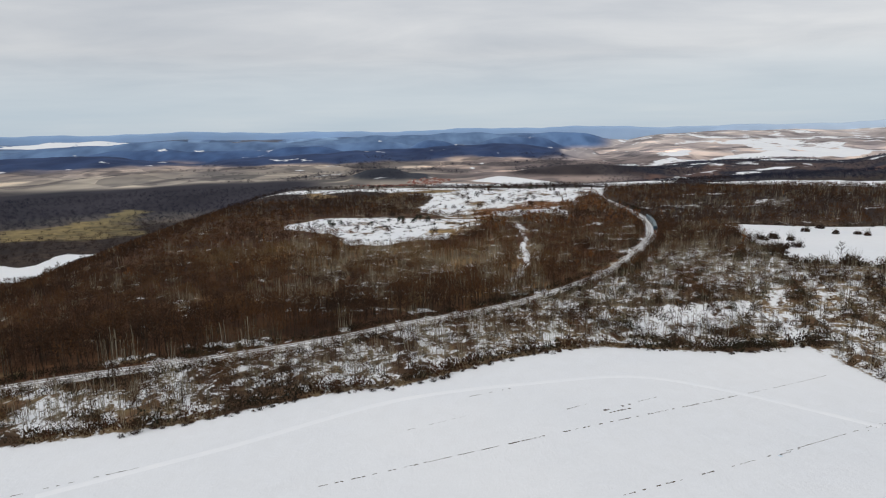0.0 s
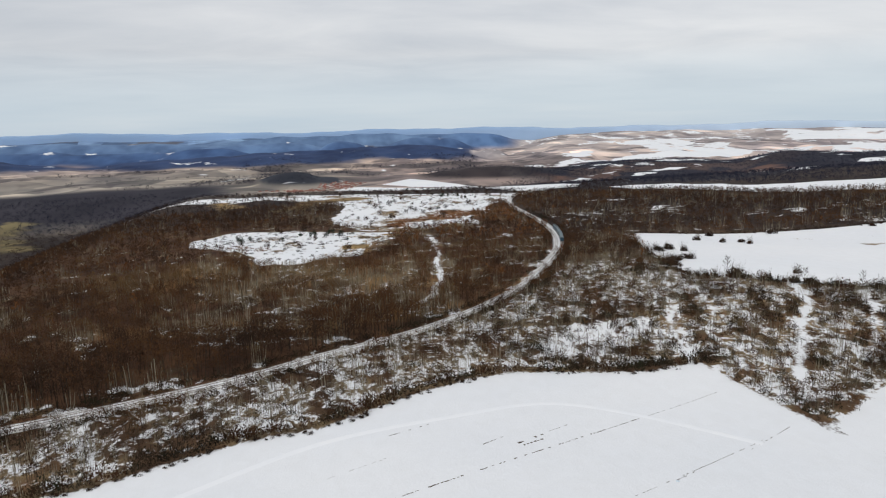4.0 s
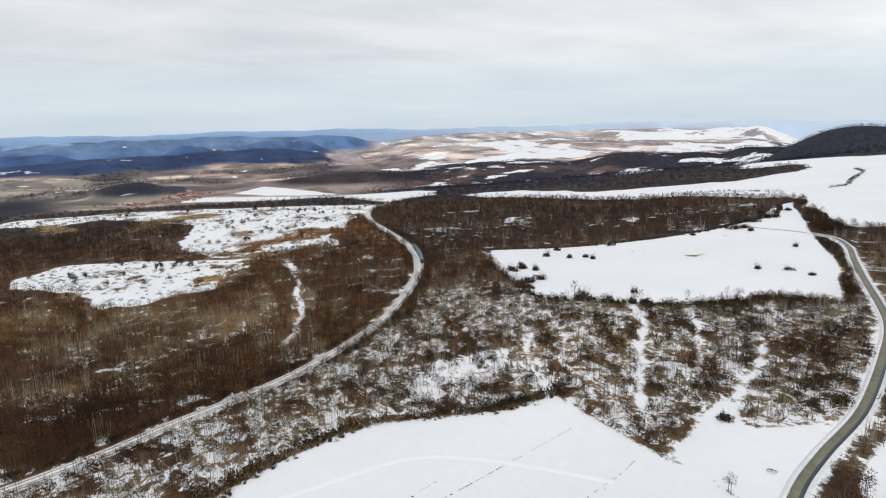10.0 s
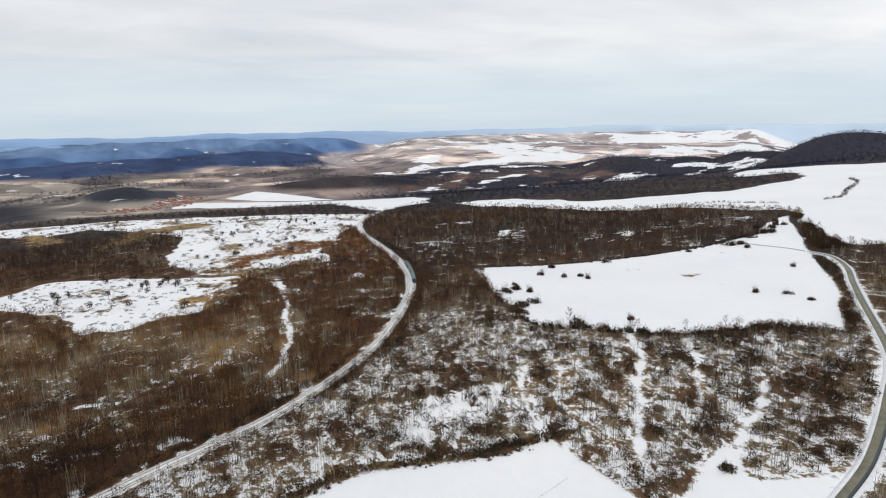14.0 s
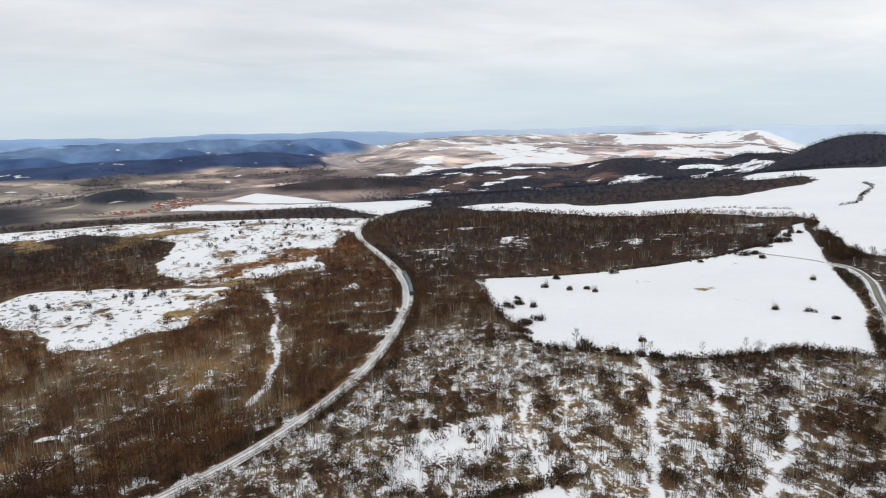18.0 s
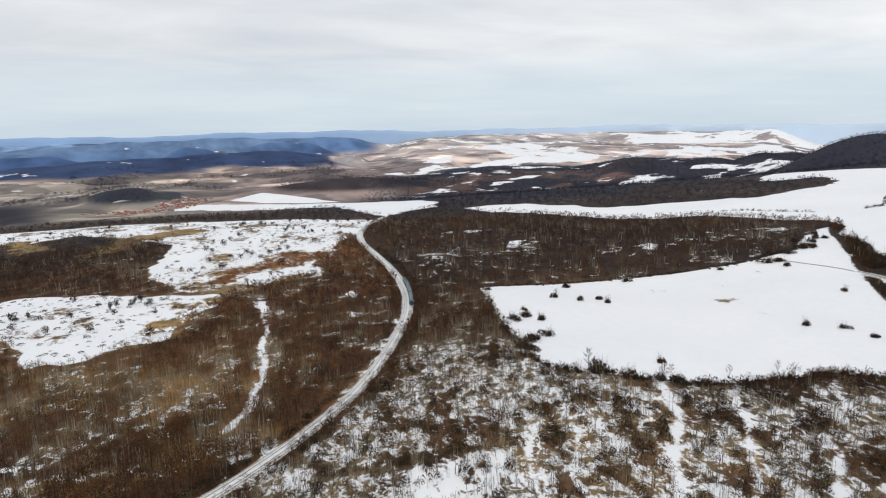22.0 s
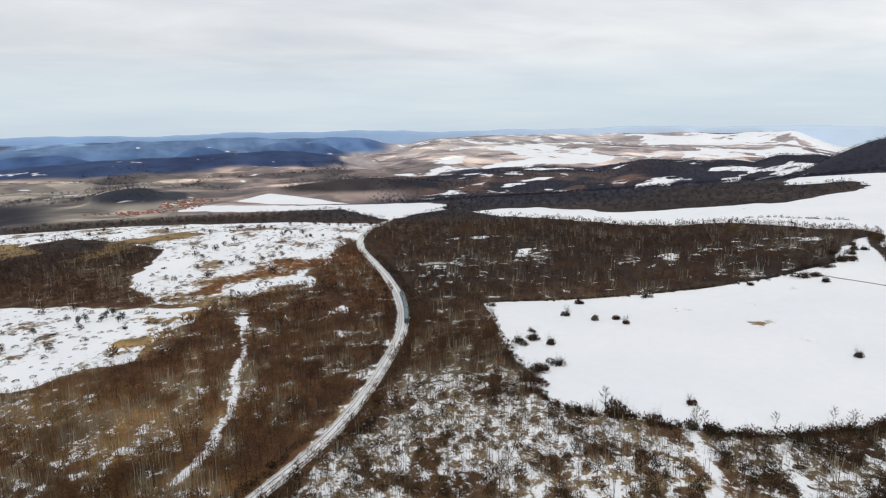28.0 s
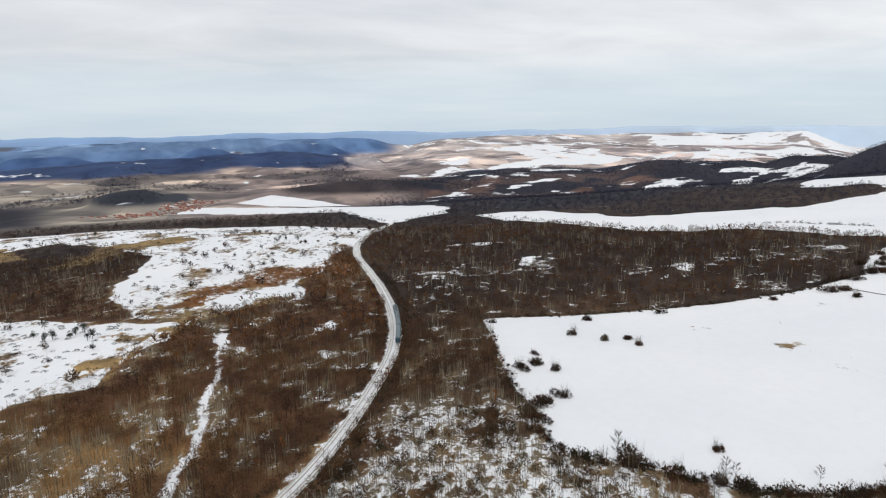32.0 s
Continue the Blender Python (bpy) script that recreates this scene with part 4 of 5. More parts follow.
def scrub_pine(seed, h):
    """A low bushy pine: short trunk, uneven clumps of needles."""
    rng = np.random.default_rng(seed)
    out_ = []
    for _ in range(7):
        a, s = rng.uniform(0, 2 * np.pi), rng.uniform(0.0, 0.3) * h
        c_ = np.array([math.cos(a) * s, math.sin(a) * s, rng.uniform(0.3, 0.85) * h])
        for _ in range(30):
            d = rng.normal(size=3)
            d *= 0.19 * h * rng.random() ** 0.4 / np.linalg.norm(d)
            out_.append(spray(rng, c_ + d, d + (0, 0, 0.1 * h), 0.13 * h, 0.035 * h))
    return joined([tube((0, 0, -0.4), (0, 0, h * 0.7), 0.03 * h, 0.01 * h, 5)]), joined(out_)


def scatter(name, shapes, spots, material, label, category, side=0):
    """Many plants of one kind as one joined object. spots: rows of x, y, scale, turn, tint, variant. side 0 trunk, 1 crown."""
    vs, fs, ts, n = [], [], [], 0
    for k, pair in enumerate(shapes):
        v, f = pair[side]
        mine = spots[spots[:, 5] == k]
        if not len(mine):
            continue
        c, s = np.cos(mine[:, 3])[:, None] * mine[:, 2:3], np.sin(mine[:, 3])[:, None] * mine[:, 2:3]
        z = ground_z(mine[:, 0], mine[:, 1])
        w = np.stack([v[:, 0] * c - v[:, 1] * s + mine[:, 0:1], v[:, 0] * s + v[:, 1] * c + mine[:, 1:2], v[:, 2] * mine[:, 2:3] * mine[:, 6:7] + z[:, None]], -1)
        vs.append(w.reshape(-1, 3))
        fs.append((f[None] + (np.arange(len(mine)) * len(v))[:, None, None]).reshape(-1, f.shape[1]) + n)
        ts.append(np.repeat(mine[:, 4], len(v)))
        n += len(mine) * len(v)
    ob = new(name, mesh_of(name, np.concatenate(vs), np.concatenate(fs), material, tint=np.concatenate(ts)))
    return tagged(ob, label, category, kind="stuff")


def spread_spots(x0, x1, y0, y1, gap, keep, seed, variants, size=(0.8, 1.2), tint=None):
    """Jittered rows of plants where keep(x, y) says so, as a chance."""
    rng = np.random.default_rng(seed)
    gx, gy = np.meshgrid(np.arange(x0, x1, gap), np.arange(y0, y1, gap))
    x = gx.ravel() + rng.uniform(-0.55, 0.55, gx.size) * gap
    y = gy.ravel() + rng.uniform(-0.55, 0.55, gx.size) * gap
    ok = rng.random(x.size) < keep(x, y)
    x, y = x[ok], y[ok]
    zone = 0.5 + 0.5 * np.sin(x * 0.047 + 1.9 * np.sin(y * 0.036)) * np.sin(y * 0.055 + 1.3 * np.sin(x * 0.041))
    spot = 0.5 + 0.5 * np.sin(x * 0.11 + 2 * np.sin(y * 0.08)) * np.sin(y * 0.13 + x * 0.03)
    maroon = 0.35 * broad_wood(x, y) + 0.9 * np.exp(-((x - 360) / 210) ** 2 - ((y - 610) / 130) ** 2) + 0.9 * np.exp(-((x + 120) / 150) ** 2 - ((y - 820) / 190) ** 2)
    stand = fbm(x, y, 30, 5) - 0.5
    t = np.clip(0.06 + 0.14 * zone + 0.08 * spot + 0.50 * stand + 0.36 * rng.random(x.size) ** 1.5 + 0.16 * pale_wood(x, y) - 0.12 * maroon, 0.005, 0.60)
    # The same golden sun patch, put into warmer twig tints
    t = np.clip(t + 0.28 * pale_wood(x, y) * sstep(350, 385, y) * (x < 70), 0.005, 0.66)
    t = np.maximum(t, poles(x, y) * (0.62 + 0.36 * rng.random(x.size)) * (rng.random(x.size) < 0.8))
    return np.c_[x, y, rng.uniform(*size, x.size), rng.uniform(0, 6.28, x.size), t % 1.0, rng.integers(0, variants, x.size), rng.uniform(0.85, 1.15, x.size)]


def visible(x, y):
    """Only the side of the hub that the flight looks at."""
    ph = np.degrees(np.arctan2(x, y + 30))
    return (ph > -62) & (ph < 78) & (y > 40)


POLES = [pole_tree(s, 8.2, 12, 0.15, width=0.04, thick=1.15) for s in range(101, 107)]
CROWNED = [crown_tree(s, 8.4, 4, 70, 0.105, 0.29) for s in range(1, 7)]
NEAR_TREES = POLES + CROWNED
MID_TREES = [pole_tree(s, 8.4, 6, 0.15, 0.09, stems=2, thick=1.6) for s in range(111, 114)] + [round_tree(s, 8.2, 26, 0.26, 0.33) for s in range(11, 14)]
FAR_TREES = [round_tree(s, 8.2, 19, 0.66, 0.50) for s in range(21, 26)]
LEAFY = [bare_tree(s, 9.0, 4, 110, spread=0.25, width=0.14) for s in range(31, 34)]
BUSHES = [bush(s, 2.4, 50, 0.12, 1.1) for s in range(41, 46)]
PINES = [scrub_pine(s, 5.0) for s in range(51, 55)]


def clear_of_ways(x, y):
    return (near_line(x, y, RAIL_LINE) > 4.6) & (near_line(x, y, ROAD_LINE) > 5.0) & (near_line(x, y, PATH_LINE) > 3.2)


def patchy(x, y, a=0.03, b=0.041):
    return 0.5 + 0.5 * np.sin(x * a + 2.1 * np.sin(y * b * 0.6)) * np.sin(y * b + 1.4 * np.sin(x * a * 0.7 + 1))


def wood_keep(lo, hi):
    """Chance of a forest tree, for ranges lo to hi from the hub."""
    def keep(x, y):
        f = field_at(x, y)
        _, r = bearing(x, y)
        left = within(x, y, LEFT_SIDE)
        s_in = sstep(-30, 14, signed(x, y, SCRUB_SOUTH)) * np.where(left, 0.0, 1.0)
        p = np.where(left, 0.92 + 0.0 * x, 0.9)
        thin = 0.72 + 0.25 * clumps(x, y)
        thin = thin * (1 - 0.6 * sstep(-4, 4, signed(x, y, OPEN_SCRUB)))
        p = p * (1 - s_in) + thin * s_in
        p = np.maximum(p, 0.85 * (near_line(x, y, RAIL_LINE) < 18) * (x < 60))
        p = p * np.where(r > 365, 1.35, 1.0)
        ph, _ = bearing(x, y)
        p = p * (1 - (r < 1800) * sstep(15, 11, ph) * sstep(-25, -17, ph) * sstep(1210, 1290, r))
        p = p * (1 - np.exp(-((x + 20) / 80) ** 2 - ((y - 1965) / 80) ** 2)) * (1 - np.exp(-((x + 62) / 70) ** 2 - ((y - 1850) / 60) ** 2)) * (1 - np.exp(-((x + 150) / 80) ** 2 - ((y - 1700) / 55) ** 2))
        p = p * np.where(r > 1500, 1 - 0.75 * sstep(0.50, 0.62, fbm(x, y, 120, 81)), 1.0) * np.where((r > 2080) & (ph < 14), 0.0, 1.0)
        p = p * np.where((r > 1800) & (ph < 11), sstep(0.15, 0.5, np.maximum(ridge_share(x, y)[27], ridge_share(x, y)[29])) * sstep(0.35, 0.55, fbm(x, y, 90, 61)), 1.0)
        f = f + 3.5 * np.sin(x * 0.21 + 2 * np.sin(y * 0.13)) * np.sin(y * 0.19)
        rim = np.minimum(near_line(x, y, NEAR_FIELD[:16]), near_line(x, y, RIGHT_FIELD[18:29]))
        p = p * np.where(rim < 7, 0.2, 1.0) * np.where(within(x, y, BROWN_WEDGE), 0.15, 1.0)
        p = p * (1 - far_glade(x, y)) * (1 - 0.75 * within(x, y, WEST_GRASS))
        return p * (f < -1.5) * clear_of_ways(x, y) * visible(x, y) * (r >= lo) * (r < hi)
    return keep


def mixed(spots, kinds):
    """Slender pale poles in their stands, darker crowned trees set wider elsewhere."""
    x, y = spots[:, 0], spots[:, 1]
    rng = np.random.default_rng(12)
    slim = rng.random(len(x)) < 0.04 + 0.93 * poles(x, y)
    few = slim | (rng.random(len(x)) < 0.68 + 0.2 * within(x, y, SCRUB_SOUTH))
    x, y, slim, spots = x[few], y[few], slim[few], spots[few]
    half = kinds // 2
    spots[:, 2] *= 1 + 0.42 * broad_wood(x, y)
    spots[:, 5] = np.where(slim, rng.integers(0, half, len(x)), rng.integers(half, kinds, len(x)))
    return spots


NEAR_SPOTS = mixed(spread_spots(-400, 420, 60, 640, 2.75, wood_keep(0, 365), 5, 12, (0.6, 1.15)), 12)
SMALL = sstep(-20, 10, signed(NEAR_SPOTS[:, 0], NEAR_SPOTS[:, 1], SCRUB_SOUTH))
NEAR_SPOTS[:, 2] *= 1 - 0.30 * SMALL * np.random.default_rng(2).random(len(SMALL)) - 0.04 * SMALL
LOW_EDGE = sstep(2, 18, -np.maximum(signed(NEAR_SPOTS[:, 0], NEAR_SPOTS[:, 1], CLEARING), signed(NEAR_SPOTS[:, 0], NEAR_SPOTS[:, 1], PASTURE)))
NEAR_SPOTS[:, 2] *= 0.5 + 0.5 * LOW_EDGE
MID_SPOTS = mixed(spread_spots(-620, 760, 120, 1120, 4.3, wood_keep(365, 800), 6, 6, (0.65, 1.05)), 6)
FAR_SPOTS = spread_spots(-1250, 2350, 100, 2450, 14.2, wood_keep(800, 2470), 7, 5, (0.6, 1.05))
# the trees that the flight passes nearest stand as things of their own
ALONE = (np.abs(NEAR_SPOTS[:, 0] - 120) < 62) & (NEAR_SPOTS[:, 1] > 205) & (NEAR_SPOTS[:, 1] < 345)
LONE_SPOTS, NEAR_SPOTS = NEAR_SPOTS[ALONE][:280], np.r_[NEAR_SPOTS[~ALONE], NEAR_SPOTS[ALONE][280:]]
for spots, shapes, word in ((NEAR_SPOTS, NEAR_TREES, "wood"), (MID_SPOTS, MID_TREES, "middle_wood")):
    scatter(word + "_trunks", shapes, spots, M_BARK, "grey trunks of a leafless winter wood on leaf litter and snow", "wood", 0)
    scatter(word + "_crowns", shapes, spots, M_TWIG, "reddish brown bare crowns of a leafless winter wood", "wood", 1)
# Trees far enough off to take the haze-coloured twigs
HAZED = (bearing(FAR_SPOTS[:, 0], FAR_SPOTS[:, 1])[1] > 1250) | (bearing(FAR_SPOTS[:, 0], FAR_SPOTS[:, 1])[0] > 24)
scatter("far_wood_crowns", FAR_TREES, FAR_SPOTS[~HAZED], M_FARWOOD, "dark brown leafless woods across the far slopes", "wood", 1)
scatter("distant_wood_crowns", FAR_TREES, FAR_SPOTS[HAZED], M_HAZEWOOD, "dark woods on distant hillsides beyond the plateau, tinted blue for haze", "wood", 1)


def valley_keep(x, y):
    """Tree lines and copses of the valley floor."""
    ph, r = bearing(x, y)
    lines = sstep(0.022, 0.010, np.abs(fbm(x, y, 300, 45, 2) - 0.5)) + 0.6 * sstep(0.60, 0.68, fbm(x, y, 260, 41))
    return 0.55 * lines * (r > 1950) * (r < 3250) * (ph > -26) * (ph < 13)


scatter("valley_trees", FAR_TREES, spread_spots(-1500, 800, 1700, 3400, 15.0, valley_keep, 17, 5, (0.8, 1.5)), M_HAZEWOOD, "dark tree lines and copses between valley fields", "trees", 1)


def thing_kinds(name, shapes, trunk_material, crown_material, trunk_name, crown_name, label, category, group):
    """One thing per shape, kept as the pattern for its copies."""
    made = []
    for trunk, crown in shapes:
        top = tagged(new(name), label, category, group)
        foot = child(trunk_name, mesh_of(trunk_name, *trunk, trunk_material), top)
        if trunk_material is M_SHOOT:
            tagged(foot, "many thin upright shoots", kind="stuff")
        child(crown_name, mesh_of(crown_name, *crown, crown_material), top)
        made.append(top)
    return made


def plant(kinds, spots, used):
    for x, y, s, a, _, k, st in spots:
        k = int(k)
        z = float(ground_z(x, y))
        m = Matrix.Translation((x, y, z)) @ Matrix.Rotation(a, 4, "Z")
        ob = kinds[k] if k not in used else copy_thing(kinds[k], m)
        used.add(k)
        ob.matrix_basis = m @ Matrix.Diagonal((s, s, s * st, 1))


plant(thing_kinds("tree", NEAR_TREES, M_BARK, M_TWIG, "trunk", "crown", "slender leafless tree in snowy scrub below the railway", "tree", "trees of the scrub"), LONE_SPOTS, set())


# ---- thickets, hedges ----
STRIP_HEDGE = [(621, 663), (642, 640), (644, 620), (658, 600), (669, 576)]


def hedge_keep(x, y):
    f = field_at(x, y)
    scrub = within(x, y, SCRUB_SOUTH)
    rim = np.minimum(near_line(x, y, NEAR_FIELD[:16]), near_line(x, y, RIGHT_FIELD[18:29]))
    p = np.where(rim < 4.6 + 1.8 * np.sin(x * 0.17 + y * 0.1) * np.sin(x * 0.071), 0.97, scrub * (0.08 + 0.28 * clumps(x, y) ** 2))
    p = np.maximum(p, 0.55 * (near_line(x, y, NEAR_FIELD[-5:]) < 6))
    p = np.maximum(p, np.where(x < 70, 0.75, 0.35) * ((near_line(x, y, RAIL_LINE) < 11) & (near_line(x, y, RAIL_LINE) > 4.6) & (x > -250) & (y < 700)))
    p = np.maximum(p, 0.9 * within(x, y, BROWN_WEDGE) + 0.7 * within(x, y, EAST_HEDGE) + 0.5 * (near_line(x, y, HOOK_LINE) < 3) + 0.8 * (near_line(x, y, STRIP_HEDGE) < 1.5))
    p = np.maximum(p, 0.75 * ((near_line(x, y, RIGHT_FIELD[:9]) < 3.5) | (near_line(x, y, RIGHT_FIELD[25:]) < 3)))
    p = np.where(within(x, y, OPEN_SCRUB), p * 0.25, p)
    p = np.maximum(p, 0.8 * (near_line(x, y, BANK_LINE) < 1.4))
    return p * ((f < -0.8) | (near_line(x, y, HOOK_LINE) < 4) | (near_line(x, y, STRIP_HEDGE) < 1.5)) * (near_line(x, y, ROAD_LINE) > 4.8) * (near_line(x, y, RAIL_LINE) > 4.4) * visible(x, y)


HEDGE_SPOTS = spread_spots(-330, 930, 90, 700, 2.25, hedge_keep, 8, 5, (0.45, 1.55))
RIM = np.minimum(near_line(HEDGE_SPOTS[:, 0], HEDGE_SPOTS[:, 1], NEAR_FIELD[:16]), near_line(HEDGE_SPOTS[:, 0], HEDGE_SPOTS[:, 1], RIGHT_FIELD[18:29]))
HEDGE_SPOTS[:, 2] *= 1 + (0.65 + 0.5 * np.sin(HEDGE_SPOTS[:, 0] * 0.23) * np.sin(HEDGE_SPOTS[:, 0] * 0.09 + 1)) * sstep(7, 4, RIM) + 0.9 * within(HEDGE_SPOTS[:, 0], HEDGE_SPOTS[:, 1], EAST_HEDGE)
HEDGE_SPOTS[:, 2] = np.minimum(HEDGE_SPOTS[:, 2], 1.9)
scatter("hedge_stems", BUSHES, HEDGE_SPOTS, M_BUSH, "dark stems of thorny hedges along the field edges", "hedge", 0)
scatter("hedge_twigs", BUSHES, HEDGE_SPOTS, M_BUSH, "dark brown leafless thorn hedges and thickets on snow", "hedge", 1)


def thicket_keep(x, y):
    return within(x, y, SCRUB_SOUTH) * (x > 60) * (0.10 + 0.50 * clumps(x, y) ** 1.5) * (1.15 - 0.9 * poles(x, y)) * (field_at(x, y) < -1) * clear_of_ways(x, y)


THICKETS = [bush(s, 4.6, 110, 0.12, 0.85) for s in range(46, 51)]
THICKET_SPOTS = spread_spots(60, 420, 110, 420, 3.5, thicket_keep, 28, 5, (0.5, 1.3))
scatter("tall_thickets", THICKETS, THICKET_SPOTS, M_BUSH, "tall dark leafless shrubs in rows down the snowy slope", "shrubs", 1)


def leafy_keep(x, y):
    f = field_at(x, y)
    east = within(x, y, LEFT_SIDE) & (x > 20) & (y > 480) & (y < 800)
    return (0.34 * east * (patchy(x, y, 0.05, 0.045) > 0.4) + 0.006 * (y > 230)) * (f < -2) * clear_of_ways(x, y) * visible(x, y)


LEAFY_SPOTS = spread_spots(-200, 420, 200, 900, 5.0, leafy_keep, 9, 3, (0.7, 1.1))
scatter("oak_trunks", LEAFY, LEAFY_SPOTS, M_BARK, "trunks of young oaks among the bare wood", "wood", 0)
scatter("oak_crowns", LEAFY, LEAFY_SPOTS, M_LEAF, "rusty oak crowns that kept their withered leaves", "wood", 1)

# ---- bushes and trees on the open snow ----
BIG_BUSHES = [mound_bush(61, 2.2, 2.2, 460, 60), mound_bush(62, 1.8, 2.5, 500, 30), mound_bush(63, 2.6, 1.8, 400, 90)]
bush_kinds = thing_kinds("bush", BIG_BUSHES, M_SHOOT, M_THORN, "stem", "crown", "broad dark brown thorn bush with thin upright shoots on snow", "bush", "bushes on the snow")
FIELD_BUSHES = [(206, 397, 1.4), (213, 397, 1.5), (219, 386, 1.2), (202, 355, 1.3), (189, 353, 1.9), (185, 346, 1.7), (187, 339, 1.2), (195, 298, 1.3), (215, 274, 1.2), (221, 414, 0.8), (286, 466, 1.3), (257, 441, 1.3), (266, 423, 1.1), (278, 418, 1.1), (276, 405, 1.0), (334, 462, 1.1), (409, 440, 1.0), (334, 301, 1.0), (346, 290, 0.9), (344, 274, 0.9), (414, 341, 0.9), (444, 431, 1.7), (452, 428, 1.6), (446, 412, 1.2), (194, 297, 1.9), (221, 268, 1.4), (226, 288, 0.9), (223, 479, 0.9), (165, 161, 1.1), (530, 462, 1.6), (545, 474, 1.4), (552, 470, 1.3), (499, 449, 1.9), (506, 446, 1.6), (522, 470, 1.6), (470, 449, 1.5), (478, 447, 1.2), (512, 446, 1.2), (560, 488, 1.5), (480, 442, 1.2)]
rng = np.random.default_rng(77)
used = set()
plant(bush_kinds, [(x, y, s * 1.5, rng.uniform(0, 6), 0, i % 3, 1.0) for i, (x, y, s) in enumerate(FIELD_BUSHES)], used)
edge_kinds = thing_kinds("field_tree", [bare_tree(s, 11.0, 12, 460, spread=0.30, width=0.026, start=0.25) for s in (95, 96, 97)], M_BARK, M_SHOOT, "trunk", "crown", "slender bare tree at the edge of the snowy field", "tree", "trees at the field edge")
plant(edge_kinds, [(193, 299, 1.0, 1, 0, 0, 1), (215, 274, 0.8, 2, 0, 1, 1), (217, 272, 0.7, 3, 0, 2, 1), (240, 262, 0.6, 1.7, 0, 0, 1), (262, 257, 0.6, 4.7, 0, 1, 1), (172, 155, 0.5, 0.9, 0, 0, 0.9)], set())


# hedges along the fields: single rounded bushes, with gaps
HEDGE_KINDS = thing_kinds("hedge_bush", [mound_bush(64, 2.3, 2.2, 240, 20), mound_bush(65, 1.7, 2.4, 230, 12), mound_bush(66, 2.8, 1.9, 250, 30)], M_SHOOT, M_THORN, "stem", "crown", "dense dark thorn bush in the hedge round a snowy field", "bush", "hedge bushes")
hedge_used = set()
for line, step, sizes, off in ((RIGHT_FIELD[20:30], 3.4, (0.75, 1.4), -1.2), (NEAR_FIELD[:13], 3.6, (0.35, 0.8), -1.0), (RIGHT_FIELD[29:] + RIGHT_FIELD[:2], 7.0, (0.5, 1.0), -1.5), (RIGHT_FIELD[1:6], 8.0, (0.5, 1.1), -1.0)):
    row = smooth_line(line, step)
    row = row[(vnoise(row[:, 0], row[:, 1], 11, 44) > 0.27) & (near_line(row[:, 0], row[:, 1], TRAILS[0][0]) > 3)]
    plant(HEDGE_KINDS, [(x + rng.normal(0, 0.9), y + off + rng.normal(0, 0.9), rng.uniform(*sizes), rng.uniform(0, 6), 0, rng.integers(3), rng.uniform(0.8, 1.2)) for x, y in row], hedge_used)


def pasture_keep(x, y):
    return (field_at(x, y) > 3) * within(x, y, PASTURE) * 0.26 * (patchy(x, y, 0.03, 0.02) ** 2 + 0.08) + 0.10 * within(x, y, CLEARING) * (field_at(x, y) > 4)


MARKED = [(-203, 1207), (-181, 1215), (-108, 1057), (-231, 1191), (55, 1045), (78, 1022), (116, 988), (134, 940), (144, 876), (150, 842), (144, 955), (65, 863), (74, 803), (88, 814), (45, 807), (34, 838), (21, 848), (26, 785), (32, 780), (-2, 752), (12, 675), (4, 695), (17, 671), (40, 671), (59, 724), (49, 748), (66, 742), (78, 711), (97, 749), (88, 722), (108, 741), (114, 719), (139, 760), (106, 778), (10, 533), (-70, 510), (-44, 502), (-28, 515)]
PASTURE_SPOTS = spread_spots(-420, 260, 440, 1180, 13.0, pasture_keep, 14, 3, (0.7, 2.0))
plant(thing_kinds("thorn_bush", [round_tree(71, 3.6, 120, 0.15, 0.42), bush(72, 2.2, 100, 0.15, 1.5), round_tree(73, 5.0, 130, 0.15, 0.34)], M_BUSH, M_THORN, "stem", "crown", "small dark thorn bush scattered on the snowy pasture", "bush", "thorn bushes on the pasture"), np.r_[PASTURE_SPOTS[:250], [(x, y, 1.6 + 0.4 * math.sin(x), x, 0, i % 3, 1) for i, (x, y) in enumerate(MARKED)]], set())
PINE_SPOTS = [(-49, 573), (-39, 557), (-24, 566), (-14, 548), (-7, 526), (-102, 562), (-92, 564), (-62, 545), (-26, 560), (-12, 552), (-36, 562), (-20, 571), (-98, 556), (125, 885), (120, 870), (132, 878), (-122, 1124), (-110, 1110), (150, 842), (145, 870), (100, 745)]
plant(thing_kinds("pine", PINES, M_BARK, M_PINE, "trunk", "needles", "dark green scrubby pine on the snowy clearing", "tree", "pines of the pasture"), [(x, y, rng.uniform(0.8, 1.45), rng.uniform(0, 6), 0, i % 4, 1) for i, (x, y) in enumerate(PINE_SPOTS)], set())


def tuft_keep(x, y):
    return (field_at(x, y) > 1) * (0.34 * within(x, y, CLEARING) + 0.10 * within(x, y, PASTURE) + 0.08 * within(x, y, ROAD_SIDE))


def rusty_keep(x, y):
    d = np.full(np.shape(x), -50.0)
    for p, w, red in BARE_PATCHES:
        if red:
            d = np.maximum(d, signed(x, y, p))
    return sstep(-6, 4, d + wobble(x * 3, y * 3, 3)) * 0.6


scatter("rusty_scrub", BUSHES, spread_spots(-120, 190, 500, 800, 3.6, rusty_keep, 19, 5, (0.6, 1.3)), M_LEAF, "rusty orange-brown scrub along the edge of the snowy pasture", "scrub", 1)
TUFTS = [bush(s, 0.9, 100, 0.2, 3.4) for s in (81, 82)]
scatter("dry_tussocks", TUFTS, spread_spots(-420, 260, 100, 1180, 6.0, tuft_keep, 15, 2, (0.5, 1.5)), M_BUSH, "dark dry grass tussocks poking through snow", "grass", 1)


